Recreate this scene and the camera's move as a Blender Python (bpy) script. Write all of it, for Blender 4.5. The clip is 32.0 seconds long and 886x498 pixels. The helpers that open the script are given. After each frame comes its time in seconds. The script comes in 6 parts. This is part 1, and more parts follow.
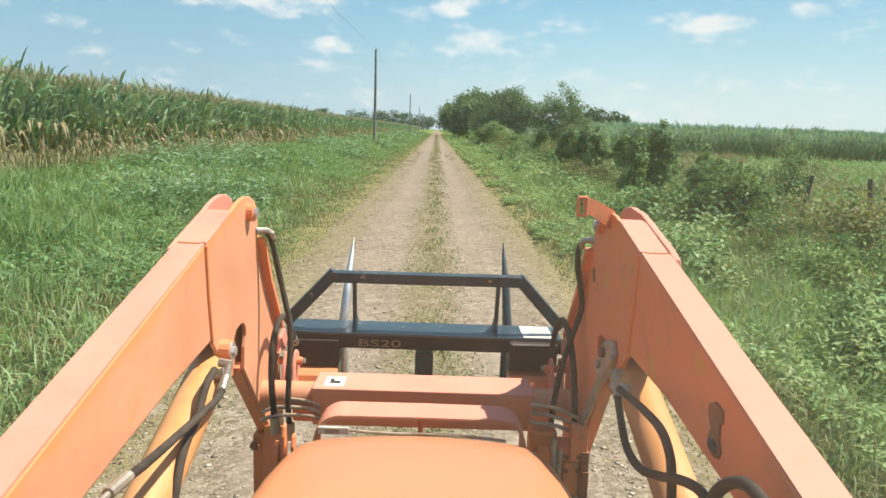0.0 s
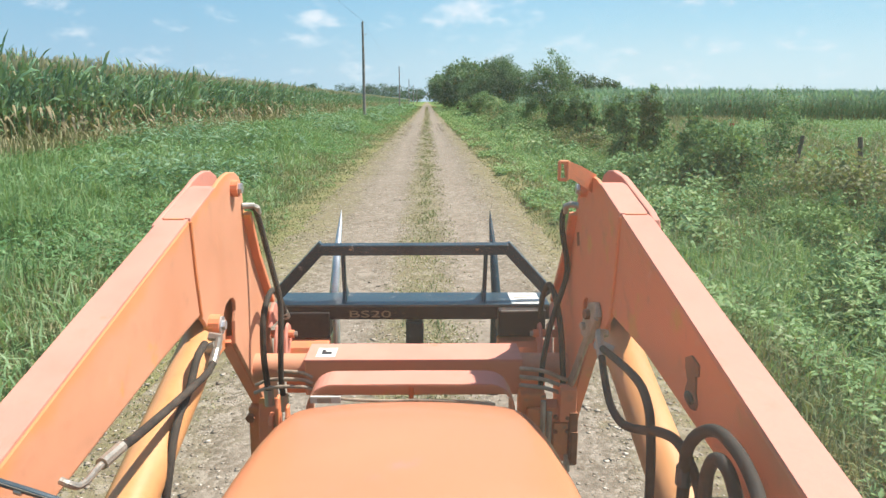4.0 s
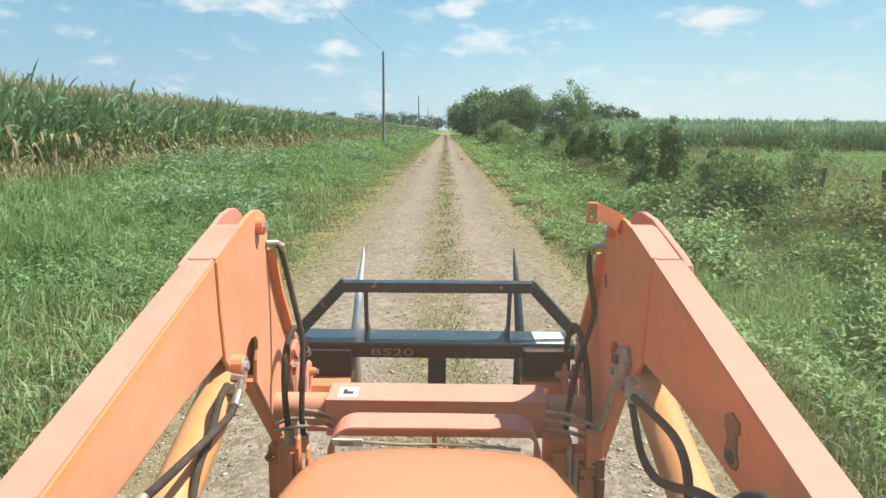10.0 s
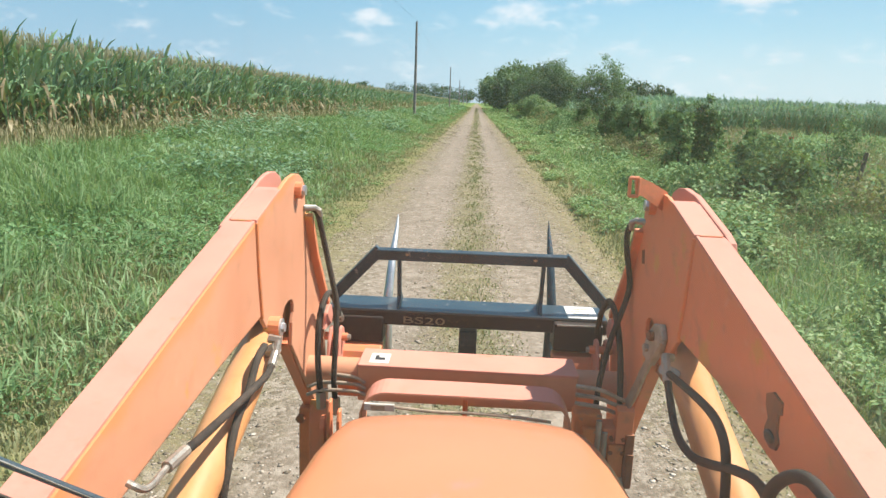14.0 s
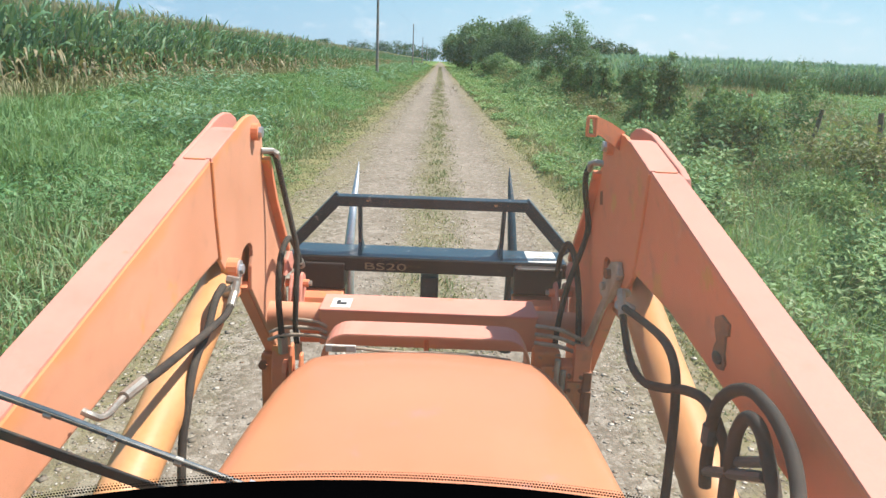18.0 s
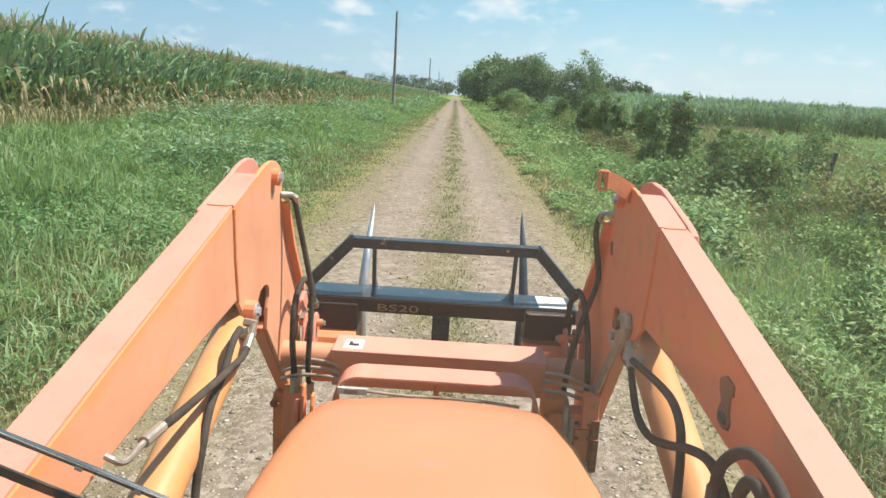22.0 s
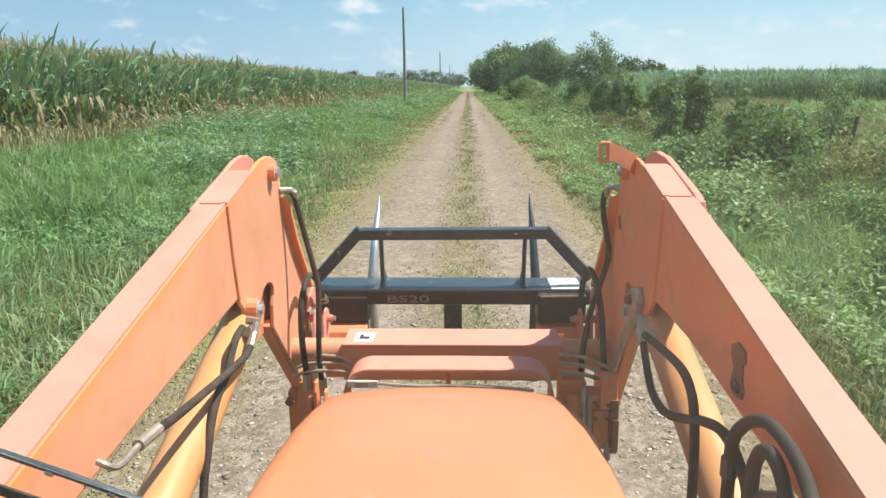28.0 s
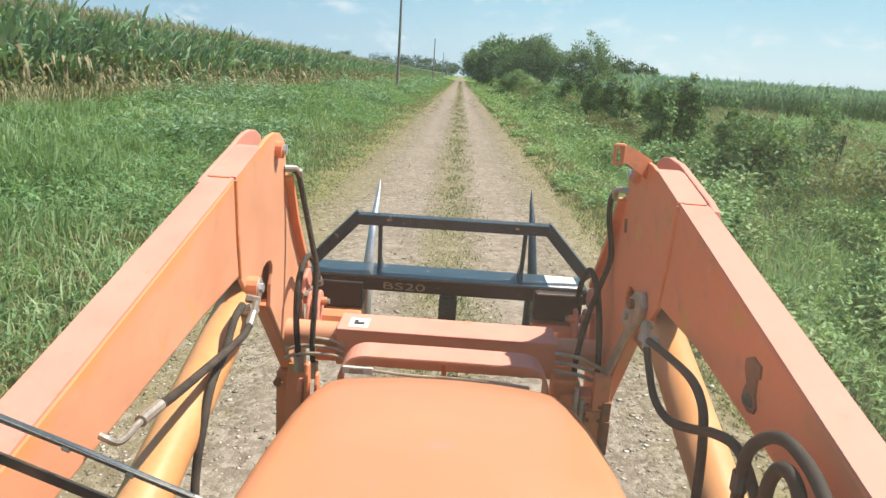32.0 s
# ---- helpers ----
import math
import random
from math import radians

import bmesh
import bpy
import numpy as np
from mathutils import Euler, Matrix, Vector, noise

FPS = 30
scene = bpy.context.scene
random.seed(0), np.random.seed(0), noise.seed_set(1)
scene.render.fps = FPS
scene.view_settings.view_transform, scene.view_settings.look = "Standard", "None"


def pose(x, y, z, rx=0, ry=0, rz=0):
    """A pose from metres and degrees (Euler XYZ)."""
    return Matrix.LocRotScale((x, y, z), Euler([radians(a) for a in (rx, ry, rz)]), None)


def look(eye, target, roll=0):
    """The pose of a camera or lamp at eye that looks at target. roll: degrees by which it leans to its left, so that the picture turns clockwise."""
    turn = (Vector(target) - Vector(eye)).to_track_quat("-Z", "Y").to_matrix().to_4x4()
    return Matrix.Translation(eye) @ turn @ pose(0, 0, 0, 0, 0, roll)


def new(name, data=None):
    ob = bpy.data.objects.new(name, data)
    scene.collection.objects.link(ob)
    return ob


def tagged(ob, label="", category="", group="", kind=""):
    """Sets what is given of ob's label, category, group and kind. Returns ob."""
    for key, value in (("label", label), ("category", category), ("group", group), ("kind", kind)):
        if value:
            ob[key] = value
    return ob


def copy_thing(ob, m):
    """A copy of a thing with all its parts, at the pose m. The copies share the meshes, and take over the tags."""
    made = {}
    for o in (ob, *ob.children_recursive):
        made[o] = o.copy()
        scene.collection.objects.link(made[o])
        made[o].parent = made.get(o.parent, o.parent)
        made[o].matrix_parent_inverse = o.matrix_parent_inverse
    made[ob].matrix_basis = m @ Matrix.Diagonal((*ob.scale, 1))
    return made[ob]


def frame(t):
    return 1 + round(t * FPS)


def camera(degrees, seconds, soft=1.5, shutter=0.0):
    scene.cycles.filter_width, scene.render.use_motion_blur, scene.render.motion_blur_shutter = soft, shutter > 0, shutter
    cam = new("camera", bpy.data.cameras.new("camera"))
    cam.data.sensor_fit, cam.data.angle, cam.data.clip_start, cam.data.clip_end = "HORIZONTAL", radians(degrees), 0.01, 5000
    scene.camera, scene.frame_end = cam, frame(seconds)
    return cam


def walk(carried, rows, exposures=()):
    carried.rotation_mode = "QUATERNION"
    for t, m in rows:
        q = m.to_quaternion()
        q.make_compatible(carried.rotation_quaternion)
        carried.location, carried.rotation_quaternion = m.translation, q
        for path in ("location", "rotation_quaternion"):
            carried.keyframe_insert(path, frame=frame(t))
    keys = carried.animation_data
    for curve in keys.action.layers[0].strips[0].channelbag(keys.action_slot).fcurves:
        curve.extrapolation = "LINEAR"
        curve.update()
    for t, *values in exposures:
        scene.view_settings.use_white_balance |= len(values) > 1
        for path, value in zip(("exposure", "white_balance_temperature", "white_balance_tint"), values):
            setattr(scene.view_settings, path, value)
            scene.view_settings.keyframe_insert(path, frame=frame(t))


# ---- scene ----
cam = camera(64.13, 32.0, soft=1.5)
# seconds, x, y, z, turn to the left, tilt up, lean
PATH = [
    (0, 0.019, 0.008, 2.255, -0.86, -9.59, 2.12),
    (0.5, 0.023, -0.010, 2.254, -0.64, -8.89, 2.54),
    (1, 0.050, 0.002, 2.254, -0.75, -9.04, 2.70),
    (1.5, 0.049, 0.007, 2.242, -1.15, -9.70, 2.47),
    (2, 0.101, 0.002, 2.229, -0.91, -10.44, 1.16),
    (2.5, 0.104, -0.011, 2.222, -1.40, -10.70, 0.52),
    (3, 0.087, -0.011, 2.215, -2.17, -11.53, 0.06),
    (3.5, 0.099, -0.021, 2.222, -1.39, -12.22, -0.62),
    (4, 0.051, -0.017, 2.246, -1.33, -11.78, 0.29),
    (4.5, 0.036, -0.003, 2.244, -1.51, -10.87, 1.86),
    (6.5, 0.029, -0.011, 2.231, -0.50, -10.85, 2.79),
    (7, -0.013, -0.016, 2.240, -0.78, -10.44, 3.27),
    (7.5, 0.013, -0.019, 2.252, -0.23, -9.90, 2.56),
    (8, 0.035, -0.009, 2.236, -0.30, -9.43, 1.60),
    (8.5, 0.048, 0.012, 2.235, -0.60, -10.00, 1.16),
    (9, 0.078, 0.016, 2.256, -0.32, -10.15, -0.20),
    (9.5, 0.059, 0.010, 2.270, -0.39, -9.54, -0.21),
    (10, 0.024, 0.021, 2.281, 0.10, -9.57, 0.67),
    (10.5, 0.041, 0.012, 2.289, 0.67, -9.60, 0.92),
    (11, 0.072, 0.005, 2.303, 1.24, -9.14, 0.53),
    (11.5, 0.068, 0.009, 2.294, 0.85, -8.80, 0.39),
    (12, 0.061, -0.001, 2.318, 1.26, -9.03, 0.67),
    (12.5, 0.054, -0.003, 2.346, 1.17, -7.66, 1.55),
    (13, 0.019, -0.012, 2.325, 0.94, -6.46, 1.97),
    (13.5, -0.013, 0.021, 2.293, 2.02, -8.24, 2.38),
    (14, -0.010, 0.023, 2.267, 2.20, -11.78, 2.30),
    (14.5, -0.024, 0.008, 2.237, 1.87, -14.07, 1.90),
    (16.5, 0.045, 0.014, 2.230, 1.99, -15.00, -0.79),
    (17, 0.015, 0.001, 2.214, 0.58, -13.94, -0.43),
    (17.5, 0.060, 0.026, 2.198, 0.22, -14.88, 0.50),
    (18, 0.008, 0.007, 2.209, -0.86, -14.85, 2.51),
    (18.5, 0.007, -0.015, 2.237, -0.32, -14.17, 2.13),
    (19, 0.042, -0.041, 2.240, 0.53, -12.47, 0.84),
    (19.5, 0.062, -0.023, 2.248, 1.05, -11.34, 0.18),
    (20, 0.030, -0.006, 2.240, 0.38, -11.41, 0.39),
    (20.5, 0.036, -0.011, 2.239, 0.68, -11.97, 1.18),
    (21, 0.022, 0.019, 2.227, 0.81, -12.79, 2.79),
    (21.5, 0.006, -0.017, 2.239, 0.29, -13.41, 3.24),
    (22, 0.001, -0.030, 2.267, 0.24, -12.32, 3.64),
    (22.5, -0.067, -0.037, 2.275, -1.81, -10.72, 6.02),
    (23, -0.016, -0.021, 2.265, -2.37, -10.21, 5.15),
    (23.5, 0.042, -0.006, 2.257, -2.76, -10.67, 2.15),
    (24, 0.046, -0.012, 2.249, -3.07, -11.65, 1.00),
    (24.5, 0.059, -0.010, 2.244, -1.86, -12.59, -0.88),
    (25, 0.057, 0.000, 2.248, -0.74, -12.90, -0.88),
    (25.5, 0.006, 0.013, 2.260, -0.70, -12.37, 0.74),
    (27.5, 0.021, 0.018, 2.243, 2.15, -12.05, 0.52),
    (28, 0.063, 0.013, 2.233, 2.08, -12.90, -0.51),
    (28.5, 0.069, 0.005, 2.236, 0.94, -13.64, -1.06),
    (29, 0.091, 0.014, 2.231, 0.81, -13.46, -2.25),
    (29.5, 0.091, 0.005, 2.248, 0.86, -11.53, -2.21),
    (30, 0.047, 0.009, 2.246, 0.82, -10.29, -1.45),
    (30.5, 0.029, -0.000, 2.241, 1.46, -10.72, -1.16),
    (31, -0.036, 0.022, 2.253, 0.89, -12.01, 1.52),
    (31.5, -0.035, 0.021, 2.247, 0.64, -12.89, 3.35),
    (32, -0.015, 0.037, 2.232, 0.42, -13.80, 3.98),
]
# the camera's own white balance drifts a little: seconds, kelvin
BALANCE = [(0, 7230), (1, 7130), (2, 6880), (3, 6680), (4, 6530), (7, 6930), (10, 6880), (12, 6930), (13, 7080), (14, 6680), (17, 6530), (18, 6280),
           (19, 6630), (21, 6630), (23, 6930), (25, 6660), (28, 6660), (29, 6630), (30, 7080), (31, 6880), (32, 6780)]
walk(cam, [(t, pose(x, y, z, 90 + tilt, 0, turn) @ pose(0, 0, 0, 0, 0, lean)) for t, x, y, z, turn, tilt, lean in PATH],
     exposures=[(t, 0.95, kelvin, 10) for t, kelvin in BALANCE])

# ---- world and sun ----
SUN_EL, SUN_AZ = 59.5, 74.0  # degrees up; degrees to the right of the road's direction
world = bpy.data.worlds.new("sky")
scene.world = world
world.use_nodes = True


class Nodes:
    """Short hand for building node trees."""

    def __init__(self, tree):
        self.tree = tree
        tree.nodes.clear()

    def add(self, kind, **values):
        n = self.tree.nodes.new(kind)
        for key, v in values.items():
            if key in n.inputs:
                n.inputs[key].default_value = v
            else:
                setattr(n, key, v)
        return n

    def link(self, a, b):
        self.tree.links.new(a, b)

    def feed(self, value, socket):
        if isinstance(value, (int, float, tuple)):
            socket.default_value = value
        else:
            self.link(value, socket)

    def math(self, op, a, b=0.0, c=0.0):
        n = self.tree.nodes.new("ShaderNodeMath")
        n.operation = op
        for v, s in zip((a, b, c), n.inputs):
            self.feed(v, s)
        return n.outputs[0]

    def mix(self, fac, a, b):
        n = self.tree.nodes.new("ShaderNodeMix")
        n.data_type = "RGBA"
        self.feed(fac, n.inputs[0])
        self.feed(a, n.inputs[6])
        self.feed(b, n.inputs[7])
        return n.outputs[2]

    def noise(self, coords, scale, detail=4.0, rough=0.55):
        n = self.add("ShaderNodeTexNoise", Scale=scale, Detail=detail, Roughness=rough)
        if coords is not None:
            self.link(coords, n.inputs["Vector"])
        return n.outputs["Fac"]

    def ramp(self, fac, stops):
        n = self.tree.nodes.new("ShaderNodeValToRGB")
        el = n.color_ramp.elements
        while len(el) < len(stops):
            el.new(0.5)
        for e, (at, col) in zip(el, stops):
            e.position = at
            e.color = (*col, 1) if len(col) == 3 else col
        self.link(fac, n.inputs[0])
        return n.outputs[0]

    def span(self, v, a, b, lo=0.0, hi=1.0):
        n = self.add("ShaderNodeMapRange", interpolation_type="SMOOTHSTEP")
        self.feed(v, n.inputs["Value"])
        for key, val in (("From Min", a), ("From Max", b), ("To Min", lo), ("To Max", hi)):
            n.inputs[key].default_value = val
        return n.outputs["Result"]


# clouds: turn to the right, height, half width, half height (radians), density
CLOUDS = [(-0.14, 0.215, 0.11, 0.03, 1.0), (-0.235, 0.165, 0.15, 0.034, 1.0), (-0.51, 0.20, 0.085, 0.024, 1.0),
          (-0.54, 0.15, 0.05, 0.012, 0.8), (-0.48, 0.112, 0.04, 0.012, 0.8), (0.02, 0.165, 0.036, 0.022, 1.0),
          (-0.135, 0.106, 0.06, 0.014, 0.9), (0.06, 0.12, 0.085, 0.026, 0.62), (0.335, 0.145, 0.095, 0.017, 1.0),
          (0.19, 0.218, 0.04, 0.012, 0.9), (0.45, 0.222, 0.12, 0.036, 1.0), (0.57, 0.11, 0.055, 0.014, 0.8),
          (0.455, 0.158, 0.035, 0.014, 0.7), (0.30, 0.30, 0.2, 0.03, 0.9), (-0.4, 0.33, 0.25, 0.04, 0.9)]
w = Nodes(world.node_tree)
sky = w.add("ShaderNodeTexSky", sky_type="NISHITA", sun_disc=False, sun_elevation=radians(SUN_EL), sun_rotation=radians(SUN_AZ),
            altitude=200.0, air_density=1.0, dust_density=1.2, ozone_density=1.5)
at = w.add("ShaderNodeTexCoord").outputs["Generated"]
stretch = w.add("ShaderNodeMapping")
stretch.inputs["Scale"].default_value = (1, 1, 2.2)
w.link(at, stretch.inputs["Vector"])
puff = w.noise(stretch.outputs[0], 16.0, 7.0, 0.6)
fine = w.noise(stretch.outputs[0], 45.0, 4.0, 0.6)
sep = w.add("ShaderNodeSeparateXYZ")
w.link(at, sep.inputs[0])
az = w.math("ARCTAN2", sep.outputs[0], sep.outputs[1])
elev = w.math("ARCSINE", sep.outputs[2])
cover = 0.0
for a, e, hw, hh, dens in CLOUDS:
    u = w.math("MULTIPLY", w.math("SUBTRACT", az, a), 1 / hw)
    v = w.math("MULTIPLY", w.math("SUBTRACT", elev, e), 1 / hh)
    r2 = w.math("ADD", w.math("MULTIPLY", u, u), w.math("MULTIPLY", v, v))
    one = w.math("MULTIPLY", w.math("SUBTRACT", 1.0, r2), dens)
    cover = w.math("MAXIMUM", cover, one)
cover = w.math("ADD", cover, w.math("MULTIPLY", w.math("SUBTRACT", puff, 0.56), 3.6))
cover = w.math("ADD", cover, w.math("MULTIPLY", w.math("SUBTRACT", fine, 0.5), 1.0))
mask = w.math("MULTIPLY", w.span(cover, -0.15, 1.1), 0.76)
# thin haze low over the horizon
haze = w.math("MULTIPLY", w.span(elev, 0.10, -0.01), 0.4)
blue = w.ramp(w.span(elev, -0.02, 0.36), [(0.0, (4.3, 5.7, 6.3)), (0.25, (2.8, 4.9, 6.1)), (0.6, (1.4, 3.8, 5.8)), (1.0, (0.9, 2.8, 5.1))])
base = w.mix(w.span(elev, 0.9, 0.2, 0.2, 0.85), sky.outputs[0], blue)
base = w.mix(haze, base, (4.4, 5.7, 6.5, 1))
# the half of the sky away from the sun is deeper
base = w.mix(w.span(az, 0.35, -0.5, 0.0, 0.58), base, (1.5, 3.0, 4.5, 1))
bg = w.add("ShaderNodeBackground", Strength=0.083)
w.link(w.mix(mask, base, (6.3, 6.6, 6.9, 1)), bg.inputs["Color"])
w.link(bg.outputs[0], w.add("ShaderNodeOutputWorld").inputs[0])

sun = new("sun", bpy.data.lights.new("sun", "SUN"))
sun.data.energy, sun.data.angle, sun.data.color = 4.8, radians(0.6), (1.0, 0.95, 0.87)
sx, sy, sz = math.sin(radians(SUN_AZ)) * math.cos(radians(SUN_EL)), math.cos(radians(SUN_AZ)) * math.cos(radians(SUN_EL)), math.sin(radians(SUN_EL))
sun.matrix_world = look((sx * 60, sy * 60, sz * 60), (0, 0, 0))


# ---- materials ----
def surface(name, dark, light, scale=6.0, rough=0.5, bump=0.2, fine=90.0, metal=0.0, spec=0.5, worn=None, worn_at=0.62, coat=0.0, depth=0.004, grime=0.0, band=None):
    m = bpy.data.materials.new(name)
    m.use_nodes = True
    n = Nodes(m.node_tree)
    at = n.add("ShaderNodeTexCoord").outputs["Object"]
    big, small = n.noise(at, scale, 5.0), n.noise(at, fine, 3.0)
    both = n.math("ADD", n.math("MULTIPLY", big, 0.65), n.math("MULTIPLY", small, 0.35))
    col = n.ramp(both, [(0.35, dark), (0.65, light)])
    if worn:
        patch = n.noise(at, scale * 2.3, 8.0, 0.7)
        col = n.mix(n.span(patch, worn_at, worn_at + 0.07), col, (*worn, 1))
    if grime:
        dirt, specks = n.noise(at, scale * 4.5, 8.0, 0.72), n.noise(at, 70.0, 2.0)
        amount = n.math("ADD", n.math("MULTIPLY", n.span(dirt, 0.5, 0.72), grime), n.math("MULTIPLY", n.span(specks, 0.68, 0.74), grime * 0.7))
        col = n.mix(amount, col, (0.30, 0.15, 0.075, 1))
        pale = n.noise(at, scale * 7.0, 6.0, 0.7)
        col = n.mix(n.math("MULTIPLY", n.span(pale, 0.58, 0.72), grime * 0.9), col, (0.66, 0.36, 0.24, 1))
    if band:
        # less faded paint in an uneven band below the edge z = band[0] + band[1] * y
        s = n.add("ShaderNodeSeparateXYZ")
        n.link(at, s.inputs[0])
        below = n.math("SUBTRACT", n.math("ADD", n.math("MULTIPLY", s.outputs[1], band[1]), band[0]), s.outputs[2])
        below = n.math("ADD", below, n.math("MULTIPLY", n.math("SUBTRACT", n.noise(at, 7.0, 4.0), 0.5), 0.09))
        col = n.mix(n.math("MULTIPLY", n.span(below, 0.045, 0.005), 0.6), col, (*band[2], 1))
    b = n.add("ShaderNodeBsdfPrincipled")
    n.link(col, b.inputs["Base Color"])
    b.inputs["Metallic"].default_value = metal
    b.inputs["Specular IOR Level"].default_value = spec
    b.inputs["Coat Weight"].default_value = coat
    n.link(n.span(both, 0.3, 0.7, rough * 0.85, min(1.0, rough * 1.2)), b.inputs["Roughness"])
    bp = n.add("ShaderNodeBump", Strength=bump, Distance=depth)
    n.link(small, bp.inputs["Height"])
    n.link(bp.outputs[0], b.inputs["Normal"])
    n.link(b.outputs[0], n.add("ShaderNodeOutputMaterial").inputs[0])
    return m


def foliage(name, stops, through_part=0.35, rough=0.6, gloss=0.03, patch=0.35):
    """Leaves: a colour for each leaf, drifting over the patch; light passes through in part."""
    m = bpy.data.materials.new(name)
    m.use_nodes = True
    n = Nodes(m.node_tree)
    isl = n.add("ShaderNodeNewGeometry").outputs["Random Per Island"]
    at = n.add("ShaderNodeTexCoord").outputs["Object"]
    drift = n.noise(at, patch, 3.0)
    lumps = n.noise(at, patch * 5.0, 3.0)
    drift = n.math("ADD", n.math("MULTIPLY", drift, 0.55), n.math("MULTIPLY", lumps, 0.45))
    fac = n.math("ADD", n.math("MULTIPLY", isl, 0.45), n.math("MULTIPLY", n.span(drift, 0.36, 0.64), 0.55))
    col = n.ramp(fac, stops)
    d, t, g = n.add("ShaderNodeBsdfDiffuse"), n.add("ShaderNodeBsdfTranslucent"), n.add("ShaderNodeBsdfGlossy", Roughness=rough)
    n.link(col, d.inputs[0])
    n.link(n.mix(0.5, col, (0.16, 0.2, 0.02, 1)), t.inputs[0])
    one, two = n.add("ShaderNodeMixShader", Fac=through_part), n.add("ShaderNodeMixShader", Fac=gloss)
    n.link(d.outputs[0], one.inputs[1])
    n.link(t.outputs[0], one.inputs[2])
    n.link(one.outputs[0], two.inputs[1])
    n.link(g.outputs[0], two.inputs[2])
    n.link(two.outputs[0], n.add("ShaderNodeOutputMaterial").inputs[0])
    return m


ORANGE = surface("faded_orange_paint", (0.65, 0.188, 0.068), (0.73, 0.230, 0.094), 3.0, 0.68, 0.06, 150, spec=1.0, worn=(0.60, 0.258, 0.05), worn_at=0.56, grime=0.5)
# lit copy of the orange above: paler and yellower for sunlit sides
LIT_ORANGE = surface("sunlit_orange_paint", (0.530, 0.224, 0.114), (0.605, 0.279, 0.155), 3.0, 0.68, 0.06, 150, spec=1.0, worn=(0.59, 0.27, 0.08), worn_at=0.60, grime=0.35, band=(1.476, 0.2436, (0.60, 0.225, 0.048)))
HOOD = surface("orange_hood_paint", (0.490, 0.186, 0.086), (0.545, 0.228, 0.117), 1.5, 0.38, 0.02, 200, coat=0.15, worn=(0.52, 0.215, 0.142), worn_at=0.6, grime=0.12)
# pink of the top faces: fading and the sky's reflection, both as colour
FADED_SHEEN = surface("sun_faded_pink_sheen_paint", (0.545, 0.222, 0.164), (0.62, 0.280, 0.212), 4.0, 0.7, 0.05, 150, spec=0.3, worn=(0.53, 0.21, 0.12), worn_at=0.64, grime=0.25)
YELLOW = surface("yellow_orange_cylinder_paint", (0.51, 0.238, 0.088), (0.59, 0.298, 0.128), 4.0, 0.45, 0.05, 120, grime=0.35)
# bluish base colour carries the sky's sheen on the worn black bars
BLACK = surface("worn_black_sheen_paint", (0.010, 0.027, 0.040), (0.028, 0.060, 0.080), 9.0, 0.40, 0.2, 60, worn=(0.16, 0.165, 0.165), worn_at=0.60)
# rust, and the shade on the lower bar's front, mixed into one colour
RUSTY_BLACK = surface("rusty_black_paint", (0.011, 0.008, 0.0075), (0.040, 0.026, 0.020), 9.0, 0.6, 0.2, 60, worn=(0.12, 0.07, 0.04), worn_at=0.62)
STEEL = surface("bright_steel", (0.50, 0.51, 0.52), (0.74, 0.75, 0.76), 8.0, 0.42, 0.05, 90, metal=0.85)
ZINC = surface("dull_zinc", (0.25, 0.235, 0.20), (0.42, 0.39, 0.335), 20.0, 0.45, 0.1, 140, metal=0.6)
RUST = surface("dirty_rust", (0.15, 0.060, 0.030), (0.32, 0.130, 0.060), 9.0, 0.8, 0.3, 60)
DIRTY = surface("dirty_orange_paint", (0.46, 0.165, 0.060), (0.68, 0.240, 0.085), 16.0, 0.75, 0.2, 70, worn=(0.29, 0.19, 0.11), worn_at=0.58)
PIPE = surface("dirty_steel_pipe", (0.25, 0.20, 0.145), (0.48, 0.41, 0.32), 18.0, 0.6, 0.1, 120, metal=0.2)
RUBBER = surface("dusty_black_rubber", (0.022, 0.019, 0.016), (0.068, 0.057, 0.046), 14.0, 0.8, 0.3, 120, spec=0.25)
DASH = surface("black_glass_border", (0.0006, 0.0006, 0.0007), (0.0010, 0.0010, 0.0011), 12.0, 1.0, 0.1, 300, spec=0.0)
WHITE = surface("white_label", (0.55, 0.54, 0.49), (0.66, 0.65, 0.60), 10.0, 0.5, 0.02, 60, worn=(0.36, 0.34, 0.29), worn_at=0.66)
INK = surface("label_ink", (0.02, 0.02, 0.02), (0.04, 0.04, 0.04), 10.0, 0.5, 0.02, 60)
LETTER = surface("faded_letter_paint", (0.16, 0.12, 0.07), (0.30, 0.23, 0.14), 40.0, 0.6, 0.05, 100)
WOOD = surface("grey_weathered_wood", (0.13, 0.11, 0.095), (0.30, 0.27, 0.24), 2.5, 0.85, 0.6, 30, depth=0.01)
POST = surface("dark_weathered_post", (0.06, 0.05, 0.04), (0.17, 0.14, 0.11), 5.0, 0.9, 0.6, 40, depth=0.01)
BARK = surface("dark_bark", (0.035, 0.028, 0.022), (0.10, 0.08, 0.062), 4.0, 0.9, 0.8, 25, depth=0.02)
WIRE = surface("dark_cable", (0.03, 0.03, 0.03), (0.06, 0.06, 0.06), 5.0, 0.6, 0.0, 50)
REDTOP = surface("red_painted_post_top", (0.25, 0.04, 0.03), (0.38, 0.08, 0.05), 9.0, 0.7, 0.2, 50)

